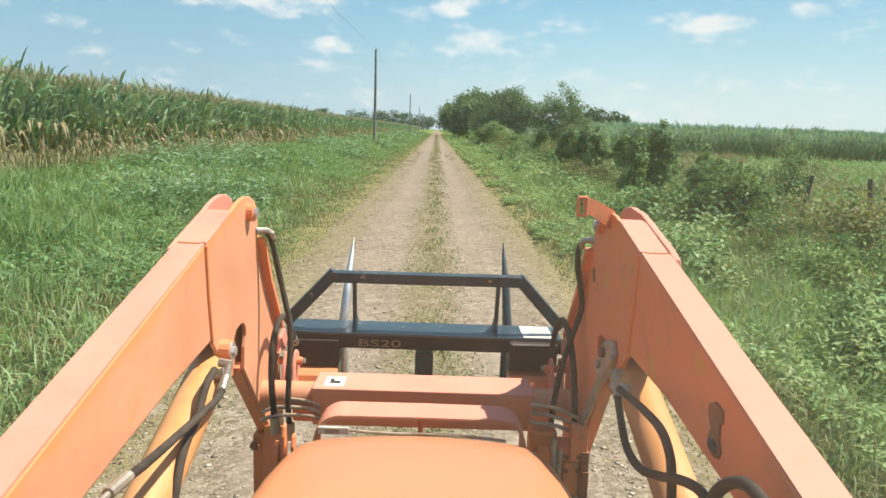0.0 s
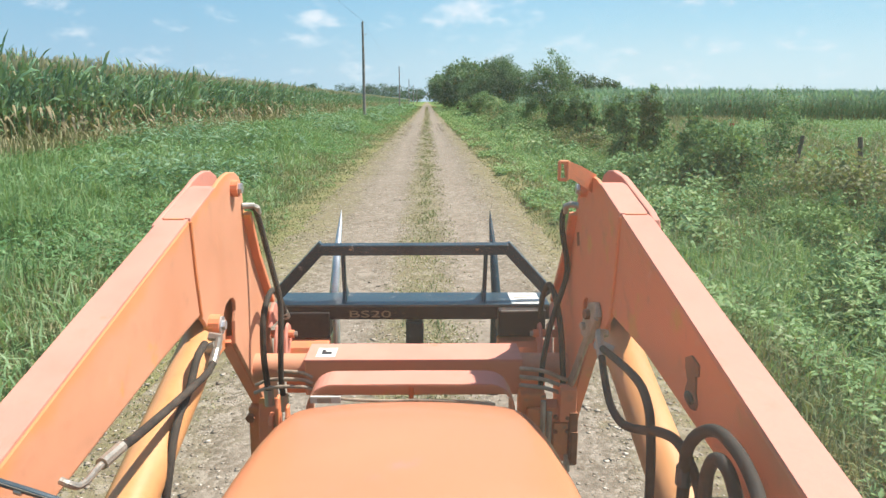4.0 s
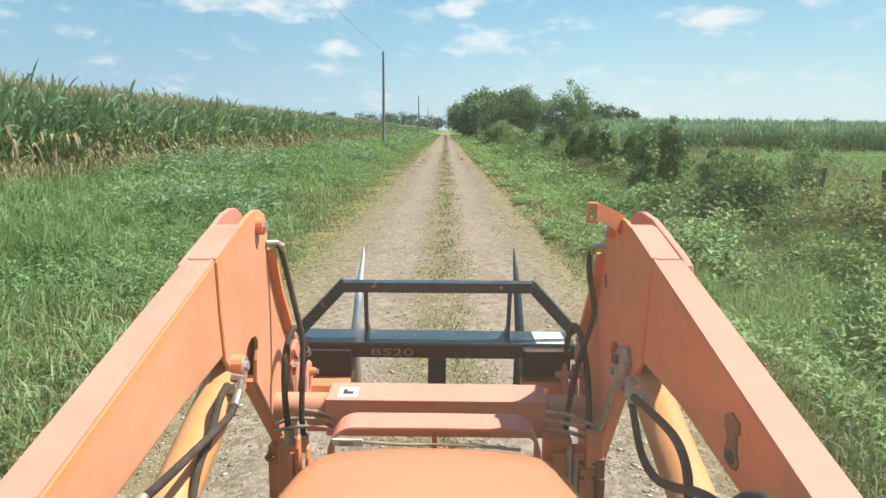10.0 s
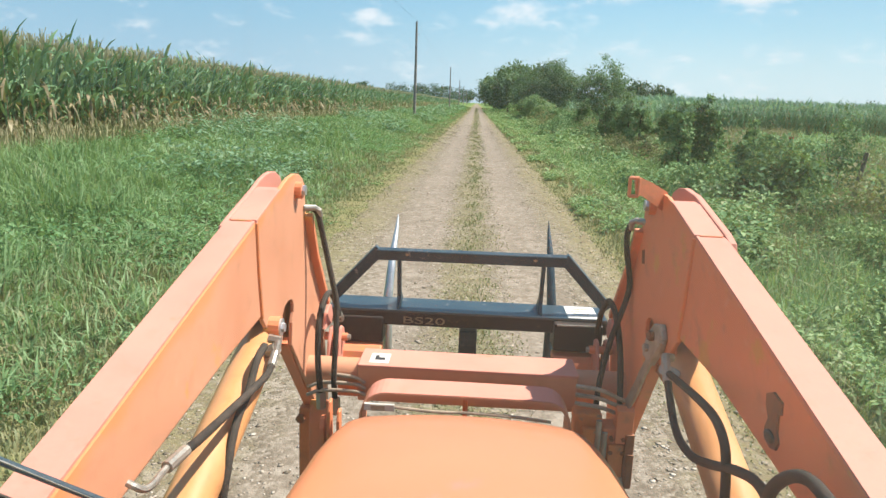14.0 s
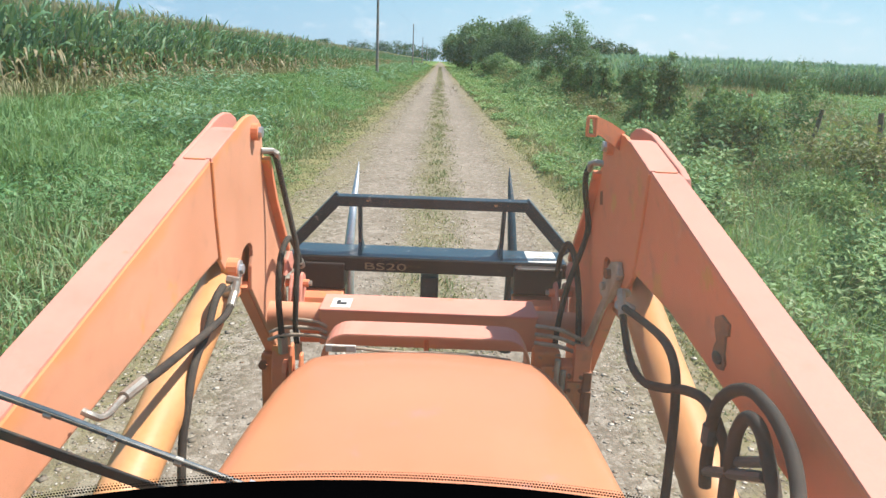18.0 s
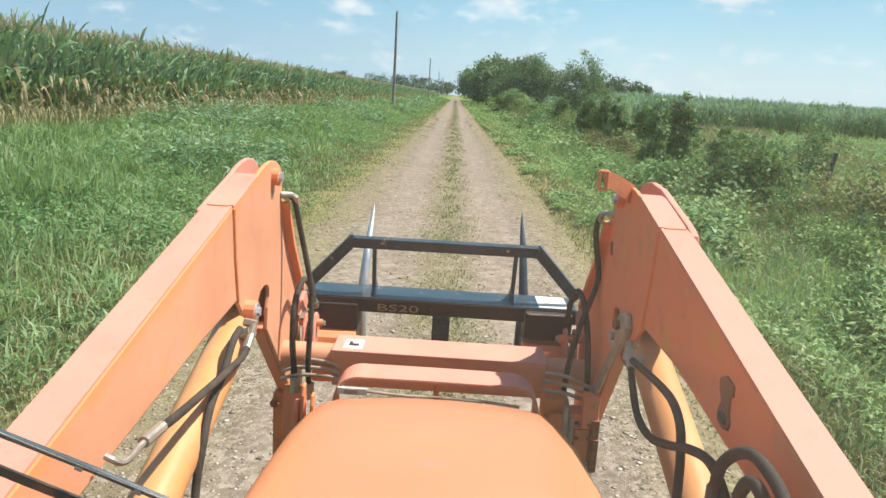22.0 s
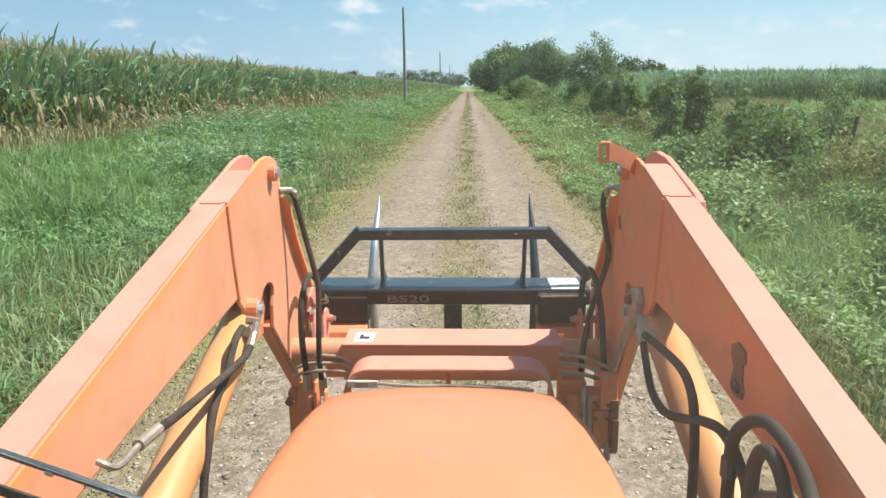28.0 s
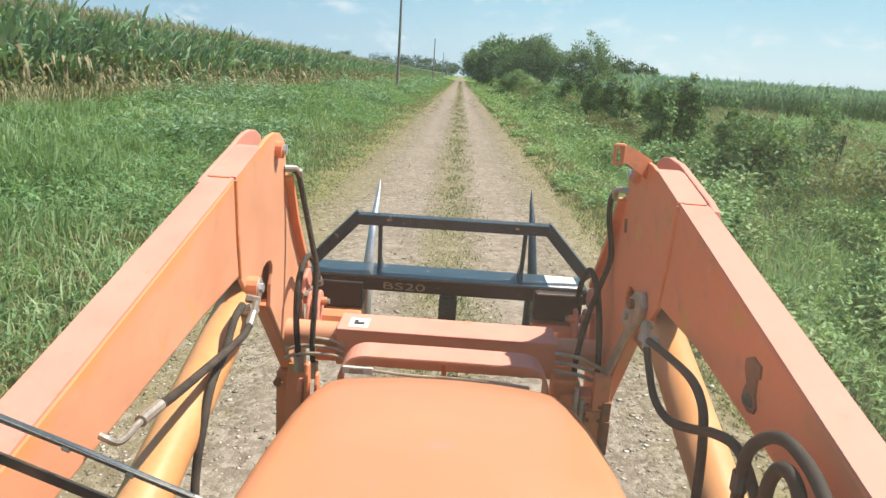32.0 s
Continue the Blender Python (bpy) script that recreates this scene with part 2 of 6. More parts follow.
GRASS = foliage("verge_grass", [(0.1, (0.107, 0.225, 0.085)), (0.45, (0.177, 0.325, 0.123)), (0.75, (0.256, 0.405, 0.173)), (0.95, (0.391, 0.455, 0.251))], 0.5, 0.6, 0.025)
FROND = foliage("broad_grass_blades", [(0.1, (0.130, 0.265, 0.104)), (0.5, (0.219, 0.385, 0.162)), (0.95, (0.344, 0.480, 0.251))], 0.48, 0.6, 0.03)
FRINGE = foliage("dry_fringe_grass", [(0.1, (0.175, 0.195, 0.085)), (0.5, (0.27, 0.255, 0.13)), (0.9, (0.40, 0.35, 0.21))], 0.2)
MARGIN = foliage("margin_grass", [(0.1, (0.144, 0.195, 0.088)), (0.45, (0.223, 0.250, 0.123)), (0.75, (0.320, 0.300, 0.150)), (0.95, (0.410, 0.360, 0.220))], 0.3, 0.6, 0.02, 0.8)
WEED = foliage("broad_weed_leaves", [(0.1, (0.070, 0.170, 0.073)), (0.5, (0.135, 0.290, 0.115)), (0.9, (0.223, 0.390, 0.173))], 0.45, 0.65, 0.02, 0.6)
BLUEWEED = foliage("grey_green_weed", [(0.1, (0.077, 0.180, 0.091)), (0.5, (0.140, 0.277, 0.149)), (0.9, (0.237, 0.375, 0.215))], 0.35, 0.6, 0.035)
BUSH = foliage("bramble_leaves", [(0.1, (0.058, 0.135, 0.058)), (0.4, (0.135, 0.255, 0.108)), (0.75, (0.250, 0.380, 0.178)), (0.99, (0.43, 0.42, 0.25))], 0.24, 0.65, 0.015)
LIGHTBUSH = foliage("pale_bush_leaves", [(0.1, (0.102, 0.198, 0.071)), (0.45, (0.203, 0.337, 0.130)), (0.75, (0.320, 0.437, 0.196)), (0.98, (0.469, 0.469, 0.272))], 0.28, 0.65, 0.015)
DRYBUSH = foliage("browned_brush_leaves", [(0.1, (0.13, 0.16, 0.065)), (0.5, (0.24, 0.25, 0.115)), (0.9, (0.41, 0.35, 0.20))], 0.38)
HEDGE = foliage("fence_line_leaves", [(0.1, (0.058, 0.135, 0.058)), (0.5, (0.115, 0.225, 0.092)), (0.9, (0.200, 0.325, 0.140))], 0.36, 0.65, 0.02)
TREE = foliage("dark_tree_leaves", [(0.1, (0.043, 0.105, 0.051)), (0.5, (0.084, 0.175, 0.073)), (0.9, (0.153, 0.265, 0.110))], 0.32, 0.6, 0.03)
FARTREE = foliage("far_tree_leaves", [(0.1, (0.036, 0.081, 0.046)), (0.9, (0.073, 0.137, 0.064))], 0.2, 0.6, 0.03, 0.05)
CORN = foliage("corn_leaves", [(0.05, (0.060, 0.155, 0.075)), (0.5, (0.135, 0.270, 0.128)), (0.85, (0.242, 0.370, 0.192)), (0.98, (0.430, 0.420, 0.240))], 0.32, 0.6, 0.03)
YOUNGCORN = foliage("green_corn_leaves", [(0.05, (0.112, 0.265, 0.160)), (0.5, (0.200, 0.385, 0.238)), (0.95, (0.320, 0.490, 0.335))], 0.48, 0.6, 0.03)
SIDEWEED = foliage("ditch_weed_leaves", [(0.1, (0.087, 0.188, 0.077)), (0.4, (0.185, 0.324, 0.129)), (0.7, (0.282, 0.418, 0.182)), (0.96, (0.398, 0.449, 0.269))], 0.38, 0.65, 0.02, 0.5)
CORNDRY = foliage("dry_corn_leaves", [(0.05, (0.10, 0.095, 0.05)), (0.4, (0.19, 0.160, 0.088)), (0.7, (0.29, 0.24, 0.135)), (0.95, (0.46, 0.40, 0.25))], 0.35, 0.6, 0.03, 1.5)
TASSEL = foliage("corn_tassels", [(0.05, (0.38, 0.33, 0.17)), (0.5, (0.50, 0.43, 0.24)), (0.95, (0.62, 0.55, 0.35))], 0.45)
CROP = foliage("low_field_crop", [(0.1, (0.130, 0.255, 0.118)), (0.5, (0.178, 0.315, 0.145)), (0.9, (0.235, 0.380, 0.190))], 0.4, 0.6, 0.02, 0.05)


def ground_material():
    m = bpy.data.materials.new("grass_and_soil")
    m.use_nodes = True
    n = Nodes(m.node_tree)
    at = n.add("ShaderNodeTexCoord").outputs["Object"]
    a, b, c = n.noise(at, 0.25, 5.0), n.noise(at, 2.5, 5.0), n.noise(at, 25.0, 4.0)
    fac = n.math("ADD", n.math("MULTIPLY", a, 0.4), n.math("ADD", n.math("MULTIPLY", b, 0.35), n.math("MULTIPLY", c, 0.25)))
    col = n.ramp(fac, [(0.33, (0.06, 0.10, 0.03)), (0.48, (0.10, 0.165, 0.045)), (0.6, (0.15, 0.20, 0.065)), (0.7, (0.24, 0.21, 0.115))])
    s = n.add("ShaderNodeSeparateXYZ")
    n.link(at, s.inputs[0])
    verge = n.math("MULTIPLY", n.span(n.math("ABSOLUTE", s.outputs[0]), 4.3, 2.7), n.span(b, 0.3, 0.6, 0.55, 1.0))
    col = n.mix(verge, col, (0.225, 0.205, 0.098, 1))
    p = n.add("ShaderNodeBsdfPrincipled", Roughness=0.95)
    p.inputs["Specular IOR Level"].default_value = 0.1
    bp = n.add("ShaderNodeBump", Strength=1.0, Distance=0.08)
    n.link(n.math("ADD", b, c), bp.inputs["Height"])
    n.link(bp.outputs[0], p.inputs["Normal"])
    n.link(col, p.inputs["Base Color"])
    n.link(p.outputs[0], n.add("ShaderNodeOutputMaterial").inputs[0])
    return m


def road_material():
    """Pale gravel: two wheel tracks of packed fines, a grassy middle, loose stones at the sides."""
    m = bpy.data.materials.new("gravel_road")
    m.use_nodes = True
    n = Nodes(m.node_tree)
    at = n.add("ShaderNodeTexCoord").outputs["Object"]
    s = n.add("ShaderNodeSeparateXYZ")
    n.link(at, s.inputs[0])
    wob = n.math("MULTIPLY", n.math("SUBTRACT", n.noise(at, 0.35, 3.0), 0.5), 0.7)
    x = n.math("ADD", s.outputs[0], wob)
    along = n.add("ShaderNodeMapping")
    along.inputs["Scale"].default_value = (1, 0.09, 1)
    n.link(at, along.inputs["Vector"])
    streak, thin = n.noise(along.outputs[0], 2.6, 5.0, 0.6), n.noise(along.outputs[0], 9.0, 4.0, 0.6)
    track = n.math("MAXIMUM", n.span(n.math("ABSOLUTE", n.math("ADD", x, 0.86)), 0.62, 0.16), n.span(n.math("ABSOLUTE", n.math("SUBTRACT", x, 0.76)), 0.62, 0.16))
    track = n.math("MULTIPLY", track, n.span(n.math("ADD", streak, n.math("MULTIPLY", thin, 0.5)), 0.5, 0.95, 0.35, 1.0))
    vor = n.add("ShaderNodeTexVoronoi", Scale=38.0)
    n.link(at, vor.inputs["Vector"])
    vor2 = n.add("ShaderNodeTexVoronoi", Scale=85.0)
    n.link(at, vor2.inputs["Vector"])
    big, mid, small = n.noise(at, 0.7, 4.0), n.noise(at, 6.0, 4.0), n.noise(at, 60.0, 4.0)
    gr = n.add("ShaderNodeRGBToBW")
    n.link(vor.outputs["Color"], gr.inputs[0])
    stone = n.ramp(gr.outputs[0], [(0.15, (0.114, 0.094, 0.068)), (0.5, (0.168, 0.140, 0.103)), (0.85, (0.311, 0.270, 0.215))])
    fines = n.ramp(n.math("ADD", n.math("MULTIPLY", mid, 0.5), n.math("MULTIPLY", small, 0.5)), [(0.35, (0.175, 0.143, 0.109)), (0.65, (0.286, 0.242, 0.193))])
    col = n.mix(n.math("MULTIPLY", track, n.span(mid, 0.3, 0.6, 0.45, 0.95)), stone, fines)
    ragged = n.math("ADD", n.math("ABSOLUTE", n.math("ADD", x, 0.05)), n.math("MULTIPLY", n.math("SUBTRACT", mid, 0.5), 0.5))
    mid_strip = n.math("MULTIPLY", n.span(ragged, 0.55, 0.12), n.span(n.math("ADD", big, n.math("MULTIPLY", thin, 0.5)), 0.5, 0.85, 0.4, 1.0))
    col = n.mix(n.math("MULTIPLY", mid_strip, 0.72), col, (0.165, 0.150, 0.066, 1))
    edge = n.span(n.math("ADD", n.math("ABSOLUTE", n.math("ADD", x, 0.05)), n.math("MULTIPLY", n.math("SUBTRACT", n.math("ADD", mid, streak), 1.0), 0.9)), 1.2, 2.05)
    col = n.mix(n.math("MULTIPLY", edge, n.span(small, 0.3, 0.6, 0.6, 0.95)), col, (0.186, 0.164, 0.078, 1))
    col = n.mix(n.math("MULTIPLY", n.span(n.math("ADD", n.math("MULTIPLY", big, 0.5), n.math("MULTIPLY", n.noise(at, 13.0, 4.0), 0.5)), 0.45, 0.62), 0.5), col, (0.153, 0.122, 0.088, 1))
    lumps = n.add("ShaderNodeTexVoronoi", Scale=11.0)
    n.link(at, lumps.inputs["Vector"])
    patch = n.add("ShaderNodeRGBToBW")
    n.link(lumps.outputs["Color"], patch.inputs[0])
    col = n.mix(n.span(patch.outputs[0], 0.62, 0.85, 0.0, 0.35), col, (0.357, 0.312, 0.252, 1))
    col = n.mix(n.span(patch.outputs[0], 0.38, 0.15, 0.0, 0.35), col, (0.112, 0.09, 0.064, 1))
    p = n.add("ShaderNodeBsdfPrincipled", Roughness=0.92)
    p.inputs["Specular IOR Level"].default_value = 0.15
    hgt = n.math("ADD", n.math("MULTIPLY", vor.outputs["Distance"], n.math("SUBTRACT", 1.2, track)), n.math("MULTIPLY", vor2.outputs["Distance"], 0.5))
    bp = n.add("ShaderNodeBump", Strength=0.38, Distance=0.02)
    bp.invert = True
    n.link(hgt, bp.inputs["Height"])
    n.link(bp.outputs[0], p.inputs["Normal"])
    n.link(col, p.inputs["Base Color"])
    n.link(p.outputs[0], n.add("ShaderNodeOutputMaterial").inputs[0])
    return m


def stone_material():
    m = bpy.data.materials.new("crushed_gravel_stones")
    m.use_nodes = True
    n = Nodes(m.node_tree)
    at = n.add("ShaderNodeTexCoord").outputs["Object"]
    tone = n.math("ADD", n.math("MULTIPLY", n.add("ShaderNodeNewGeometry").outputs["Random Per Island"], 0.8), n.math("MULTIPLY", n.noise(at, 60.0, 3.0), 0.2))
    col = n.ramp(tone, [(0.1, (0.133, 0.108, 0.078)), (0.4, (0.235, 0.195, 0.146)), (0.7, (0.367, 0.315, 0.248)), (0.95, (0.530, 0.475, 0.398))])
    p = n.add("ShaderNodeBsdfPrincipled", Roughness=0.9)
    p.inputs["Specular IOR Level"].default_value = 0.2
    n.link(col, p.inputs["Base Color"])
    n.link(p.outputs[0], n.add("ShaderNodeOutputMaterial").inputs[0])
    return m


GROUND, ROAD, STONES = ground_material(), road_material(), stone_material()


# ---- mesh helpers ----
def mesh_from(name, verts, tris, mats, which=None, smooth=False):
    """A mesh from arrays of points and triangles; which: the material's number for each triangle."""
    me = bpy.data.meshes.new(name)
    verts, tris = np.asarray(verts, np.float32).reshape(-1, 3), np.asarray(tris, np.int32).reshape(-1, 3)
    me.vertices.add(len(verts))
    me.vertices.foreach_set("co", verts.ravel())
    me.loops.add(tris.size)
    me.loops.foreach_set("vertex_index", tris.ravel())
    me.polygons.add(len(tris))
    me.polygons.foreach_set("loop_start", np.arange(0, tris.size, 3, dtype=np.int32))
    if smooth:
        me.polygons.foreach_set("use_smooth", np.ones(len(tris), bool))
    for m in mats if isinstance(mats, (list, tuple)) else [mats]:
        me.materials.append(m)
    if which is not None:
        me.polygons.foreach_set("material_index", np.asarray(which, np.int32))
    me.update(calc_edges=True)
    return me


def thing(name, label, category, group="", at=(0, 0, 0), kind=""):
    ob = new(name)
    ob.location = at
    ob.empty_display_size = 0.1
    return tagged(ob, label, category, group, kind)


def part(name, bm, material, parent, label="", smooth=False):
    """Links a bmesh as one mesh object under a thing or under a part."""
    me = bpy.data.meshes.new(name)
    if smooth:
        for f in bm.faces:
            f.smooth = True
    bmesh.ops.recalc_face_normals(bm, faces=bm.faces)
    bm.to_mesh(me)
    bm.free()
    if smooth:
        me.set_sharp_from_angle(angle=radians(50))
    me.materials.append(material)
    ob = new(name, me)
    ob.parent = parent
    return tagged(ob, label)


def box(x0, x1, y0, y1, z0, z1, bev=0.006, m=None, bm=None):
    own = bm is None
    bm = bm or bmesh.new()
    g = bmesh.ops.create_cube(bm, size=1.0)
    vs = g["verts"]
    bmesh.ops.transform(bm, verts=vs, matrix=Matrix.Translation(((x0 + x1) / 2, (y0 + y1) / 2, (z0 + z1) / 2)) @ Matrix.Diagonal((x1 - x0, y1 - y0, z1 - z0, 1)))
    if bev:
        es = list({e for v in vs for e in v.link_edges})
        out = bmesh.ops.bevel(bm, geom=es, offset=bev, segments=2, affect="EDGES", profile=0.5)
        vs = out["verts"] if own is False else bm.verts
    if m is not None and own:
        bmesh.ops.transform(bm, verts=list(bm.verts), matrix=m)
    return bm


def prism(profile, x0, x1, bev=0.005):
    """A side profile of (y, z) points, made solid between two x."""
    bm = bmesh.new()
    f = bm.faces.new([bm.verts.new((x0, y, z)) for y, z in profile])
    out = bmesh.ops.extrude_face_region(bm, geom=[f])
    bmesh.ops.translate(bm, verts=[v for v in out["geom"] if isinstance(v, bmesh.types.BMVert)], vec=(x1 - x0, 0, 0))
    if bev:
        flat = [e for e in bm.edges if abs(e.verts[0].co.x - e.verts[1].co.x) < 1e-6]
        bmesh.ops.bevel(bm, geom=flat, offset=bev, segments=2, affect="EDGES", profile=0.5)
    return bm


def glide(pts, steps=6):
    """A smooth line through the points."""
    p = [Vector(q) for q in pts]
    p = [p[0] * 2 - p[1]] + p + [p[-1] * 2 - p[-2]]
    out = []
    for i in range(1, len(p) - 2):
        for k in range(steps):
            t = k / steps
            out.append(0.5 * (2 * p[i] + (p[i + 1] - p[i - 1]) * t + (2 * p[i - 1] - 5 * p[i] + 4 * p[i + 1] - p[i + 2]) * t ** 2 + (3 * p[i] - p[i - 1] - 3 * p[i + 1] + p[i + 2]) * t ** 3))
    return out + [p[-2]]


def sweep(pts, radius, sides=10, bm=None):
    """A round bar along the points; radius: one number or one for each point."""
    bm = bm or bmesh.new()
    pts = [Vector(q) for q in pts]
    rad = radius if isinstance(radius, (list, tuple)) else [radius] * len(pts)
    up, rings = None, []
    for i, q in enumerate(pts):
        d = (pts[min(i + 1, len(pts) - 1)] - pts[max(i - 1, 0)]).normalized()
        if up is None:
            up = Vector((0, 0, 1)) if abs(d.z) < 0.9 else Vector((1, 0, 0))
        side = d.cross(up).normalized()
        up = side.cross(d).normalized()
        rings.append([bm.verts.new(q + (side * math.cos(a) + up * math.sin(a)) * max(rad[i], 1e-4)) for a in (2 * math.pi * k / sides for k in range(sides))])
    for a, b in zip(rings, rings[1:]):
        for k in range(sides):
            bm.faces.new((a[k], a[(k + 1) % sides], b[(k + 1) % sides], b[k]))
    bm.faces.new(rings[0][::-1])
    bm.faces.new(rings[-1])
    return bm


def bar(a, b, wide, thick, face=(0, 1, 0), bev=0.003):
    """A flat bar from a to b; face: the direction its broad side looks."""
    a, b = Vector(a), Vector(b)
    d = (b - a).normalized()
    n = (Vector(face) - d * d.dot(Vector(face))).normalized()
    s = d.cross(n)
    bm = box(-wide / 2, wide / 2, -thick / 2, thick / 2, 0, (b - a).length, bev)
    bmesh.ops.transform(bm, verts=list(bm.verts), matrix=Matrix.Translation(a) @ Matrix((s, n, d)).transposed().to_4x4())
    return bm


# ---- land ----
LEFT_EDGE, RIGHT_EDGE, CORN_X = -2.3, 2.15, -11.2


def road_z(x, y):
    """A low crown with two wheel tracks, falling away at the sides."""
    x, y = np.asarray(x, float), np.asarray(y, float)
    z = 0.02 - 0.018 * (x / 2.2) ** 2 - 0.022 * (np.exp(-((x + 0.95) / 0.38) ** 2) + np.exp(-((x - 0.82) / 0.38) ** 2)) + 0.007 * np.sin(x * 5 + y * 2.3) * np.sin(y * 1.1)
    return z - 0.10 * np.clip(np.abs(x + 0.07) - 2.0, 0, 2)


def ground_z(x, y):
    x, y = np.asarray(x, float), np.asarray(y, float)
    z = np.interp(x, [-400, -60, -30, -11, -9, -6, -3.9, -3.2, -2.8, -2.4, -2.0, 1.9, 2.25, 2.65, 3.1, 4.6, 8, 12, 400],
                  [1.6, 1.35, 1.05, 0.74, 0.62, 0.36, 0.02, -0.01, 0.02, 0.0, -0.07, -0.07, 0.0, 0.02, -0.04, -0.35, -0.05, 0.0, 0.0])
    rise = np.clip((y - 25) / 45, 0, 1) * np.clip((x - 8) / 8, 0, 1) * 1.0
    lump = 0.05 * np.sin(x * 1.7 + y * 0.9) * np.sin(y * 1.3 - x * 0.6) * np.clip((np.abs(x) - 3) / 2, 0, 1)
    berm = 0.022 * (np.sin(y * 2.7 + x * 3.1) + np.sin(y * 6.1 - x * 5.3 + 1.0) * 0.7 + np.sin(y * 0.9 + 2.0)) * np.clip(np.abs(x) - 1.95, 0, 0.3) / 0.3 * np.clip(4.5 - np.abs(x), 0, 1)
    return z + rise + lump + berm


def surface_z(x, y):
    return np.where(np.abs(x) < 2.7, np.maximum(ground_z(x, y), road_z(x, y)), ground_z(x, y))


def sheet(xs, ys, height):
    X, Y = np.meshgrid(xs, ys)
    v = np.stack([X, Y, height(X, Y)], -1).reshape(-1, 3)
    nx, ny = len(xs), len(ys)
    i = (np.arange(ny - 1)[:, None] * nx + np.arange(nx - 1)[None]).ravel()
    return v, np.concatenate([np.stack([i, i + 1, i + nx + 1], 1), np.stack([i, i + nx + 1, i + nx], 1)])


def make_ground():
    half = np.concatenate([np.linspace(1.95, 3.3, 16), np.linspace(3.6, 14, 30), np.geomspace(15, 3000, 26)])
    xs = np.concatenate([-half[::-1], [-1.5, 1.5], half])
    ys = np.concatenate([-np.geomspace(2, 1500, 22)[::-1], np.linspace(0, 40, 161), np.linspace(41, 60, 20), np.geomspace(63, 4000, 40)])
    tagged(new("ground", mesh_from("ground", *sheet(xs, ys, ground_z), GROUND, smooth=True)), "green grassy farmland sloping up from a gravel road", "ground", kind="structure")


make_ground()


def make_road():
    xs = np.linspace(-2.75, 2.6, 44)
    ys = np.concatenate([np.linspace(-60, 0, 10), np.linspace(1, 40, 118), np.geomspace(42, 1600, 40)])
    tagged(new("road", mesh_from("road", *sheet(xs, ys, road_z), ROAD, smooth=True)), "straight pale gravel road with two wheel tracks and a grassy middle", "road", kind="structure")


make_road()
rng = np.random.default_rng(7)


def spread_back(n, x0, x1, y0, y1):
    return rng.uniform(x0, x1, n), rng.uniform(y0, y1, n)


def spread(n, x0, x1, y0, y1):
    """Places whose number thins out with the way along the road."""
    return rng.uniform(x0, x1, n), np.exp(rng.uniform(math.log(y0), math.log(y1), n))


def make_stones():
    n = 36000
    x, y = spread(n, -2.4, 2.25, 1.5, 75)
    keep = (np.abs(np.abs(x + 0.08) - 0.93) > 0.32) | (rng.random(n) < 0.4)
    x, y = x[keep], y[keep]
    n = len(x)
    s = rng.lognormal(-4.9, 0.42, n) * (1 + y / 22)
    s *= np.where((rng.random(n) < 0.05) & (y < 9), 2.0, 1.0)
    o = np.array([[1, 0, 0], [0, 1, 0], [-1, 0, 0], [0, -1, 0], [0, 0, 0.15], [0, 0, -0.5]])
    a = rng.uniform(0, 6.28, n)
    v = o[None] * rng.uniform(0.6, 1.35, (n, 6, 1)) * s[:, None, None]
    c, q = np.cos(a)[:, None], np.sin(a)[:, None]
    v = np.stack([v[..., 0] * c - v[..., 1] * q, v[..., 0] * q + v[..., 1] * c, v[..., 2]], -1)
    v += np.stack([x, y, surface_z(x, y) + s * 0.12], 1)[:, None]
    f = np.array([[0, 1, 4], [1, 2, 4], [2, 3, 4], [3, 0, 4], [1, 0, 5], [2, 1, 5], [3, 2, 5], [0, 3, 5]])
    t = (f[None] + 6 * np.arange(n)[:, None, None]).reshape(-1, 3)
    tagged(new("gravel", mesh_from("gravel", v, t, STONES)), "loose pale crushed stones lying on the road", "gravel", kind="stuff")


make_stones()


# ---- grass and weeds ----
def blades(x, y, h, wide, lean=0.5):
    """Arching grass blades: five points and three triangles each."""
    n = len(x)
    z = surface_z(x, y)
    a, b = rng.uniform(0, 6.28, n), rng.uniform(0, 6.28, n)
    l = h * lean * rng.uniform(0.3, 1.6, n)
    side = np.stack([np.cos(a), np.sin(a), 0 * a], 1) * (wide / 2)[:, None]
    bend = np.stack([np.cos(b) * l, np.sin(b) * l, 0 * l], 1)
    root = np.stack([x, y, z - 0.02], 1)
    upz = np.stack([0 * h, 0 * h, h], 1)
    knee = root + upz * rng.uniform(0.6, 0.72, n)[:, None] + bend * 0.3
    v = np.stack([root - side, root + side, knee - side * 0.85, knee + side * 0.85, root + upz * rng.uniform(0.68, 1.0, n)[:, None] + bend], 1)
    f = np.array([[0, 1, 3], [0, 3, 2], [2, 3, 4]])
    return v.reshape(-1, 3), (f[None] + 5 * np.arange(n)[:, None, None]).reshape(-1, 3)


def leaves(c, d, nrm, length, wide, fold=0.25):
    """Pointed leaves from c along d: four points and two triangles each."""
    d = d / np.linalg.norm(d, axis=1, keepdims=True)
    s = np.cross(d, nrm)
    s /= np.linalg.norm(s, axis=1, keepdims=True) + 1e-9
    u = np.cross(s, d)
    L, W = length[:, None], wide[:, None]
    m = c + d * L * 0.45
    v = np.stack([c, m + s * W * 0.5 + u * W * fold, c + d * L, m - s * W * 0.5 + u * W * fold], 1)
    n = len(c)
    f = np.array([[0, 1, 2], [0, 2, 3]])
    return v.reshape(-1, 3), (f[None] + 4 * np.arange(n)[:, None, None]).reshape(-1, 3)


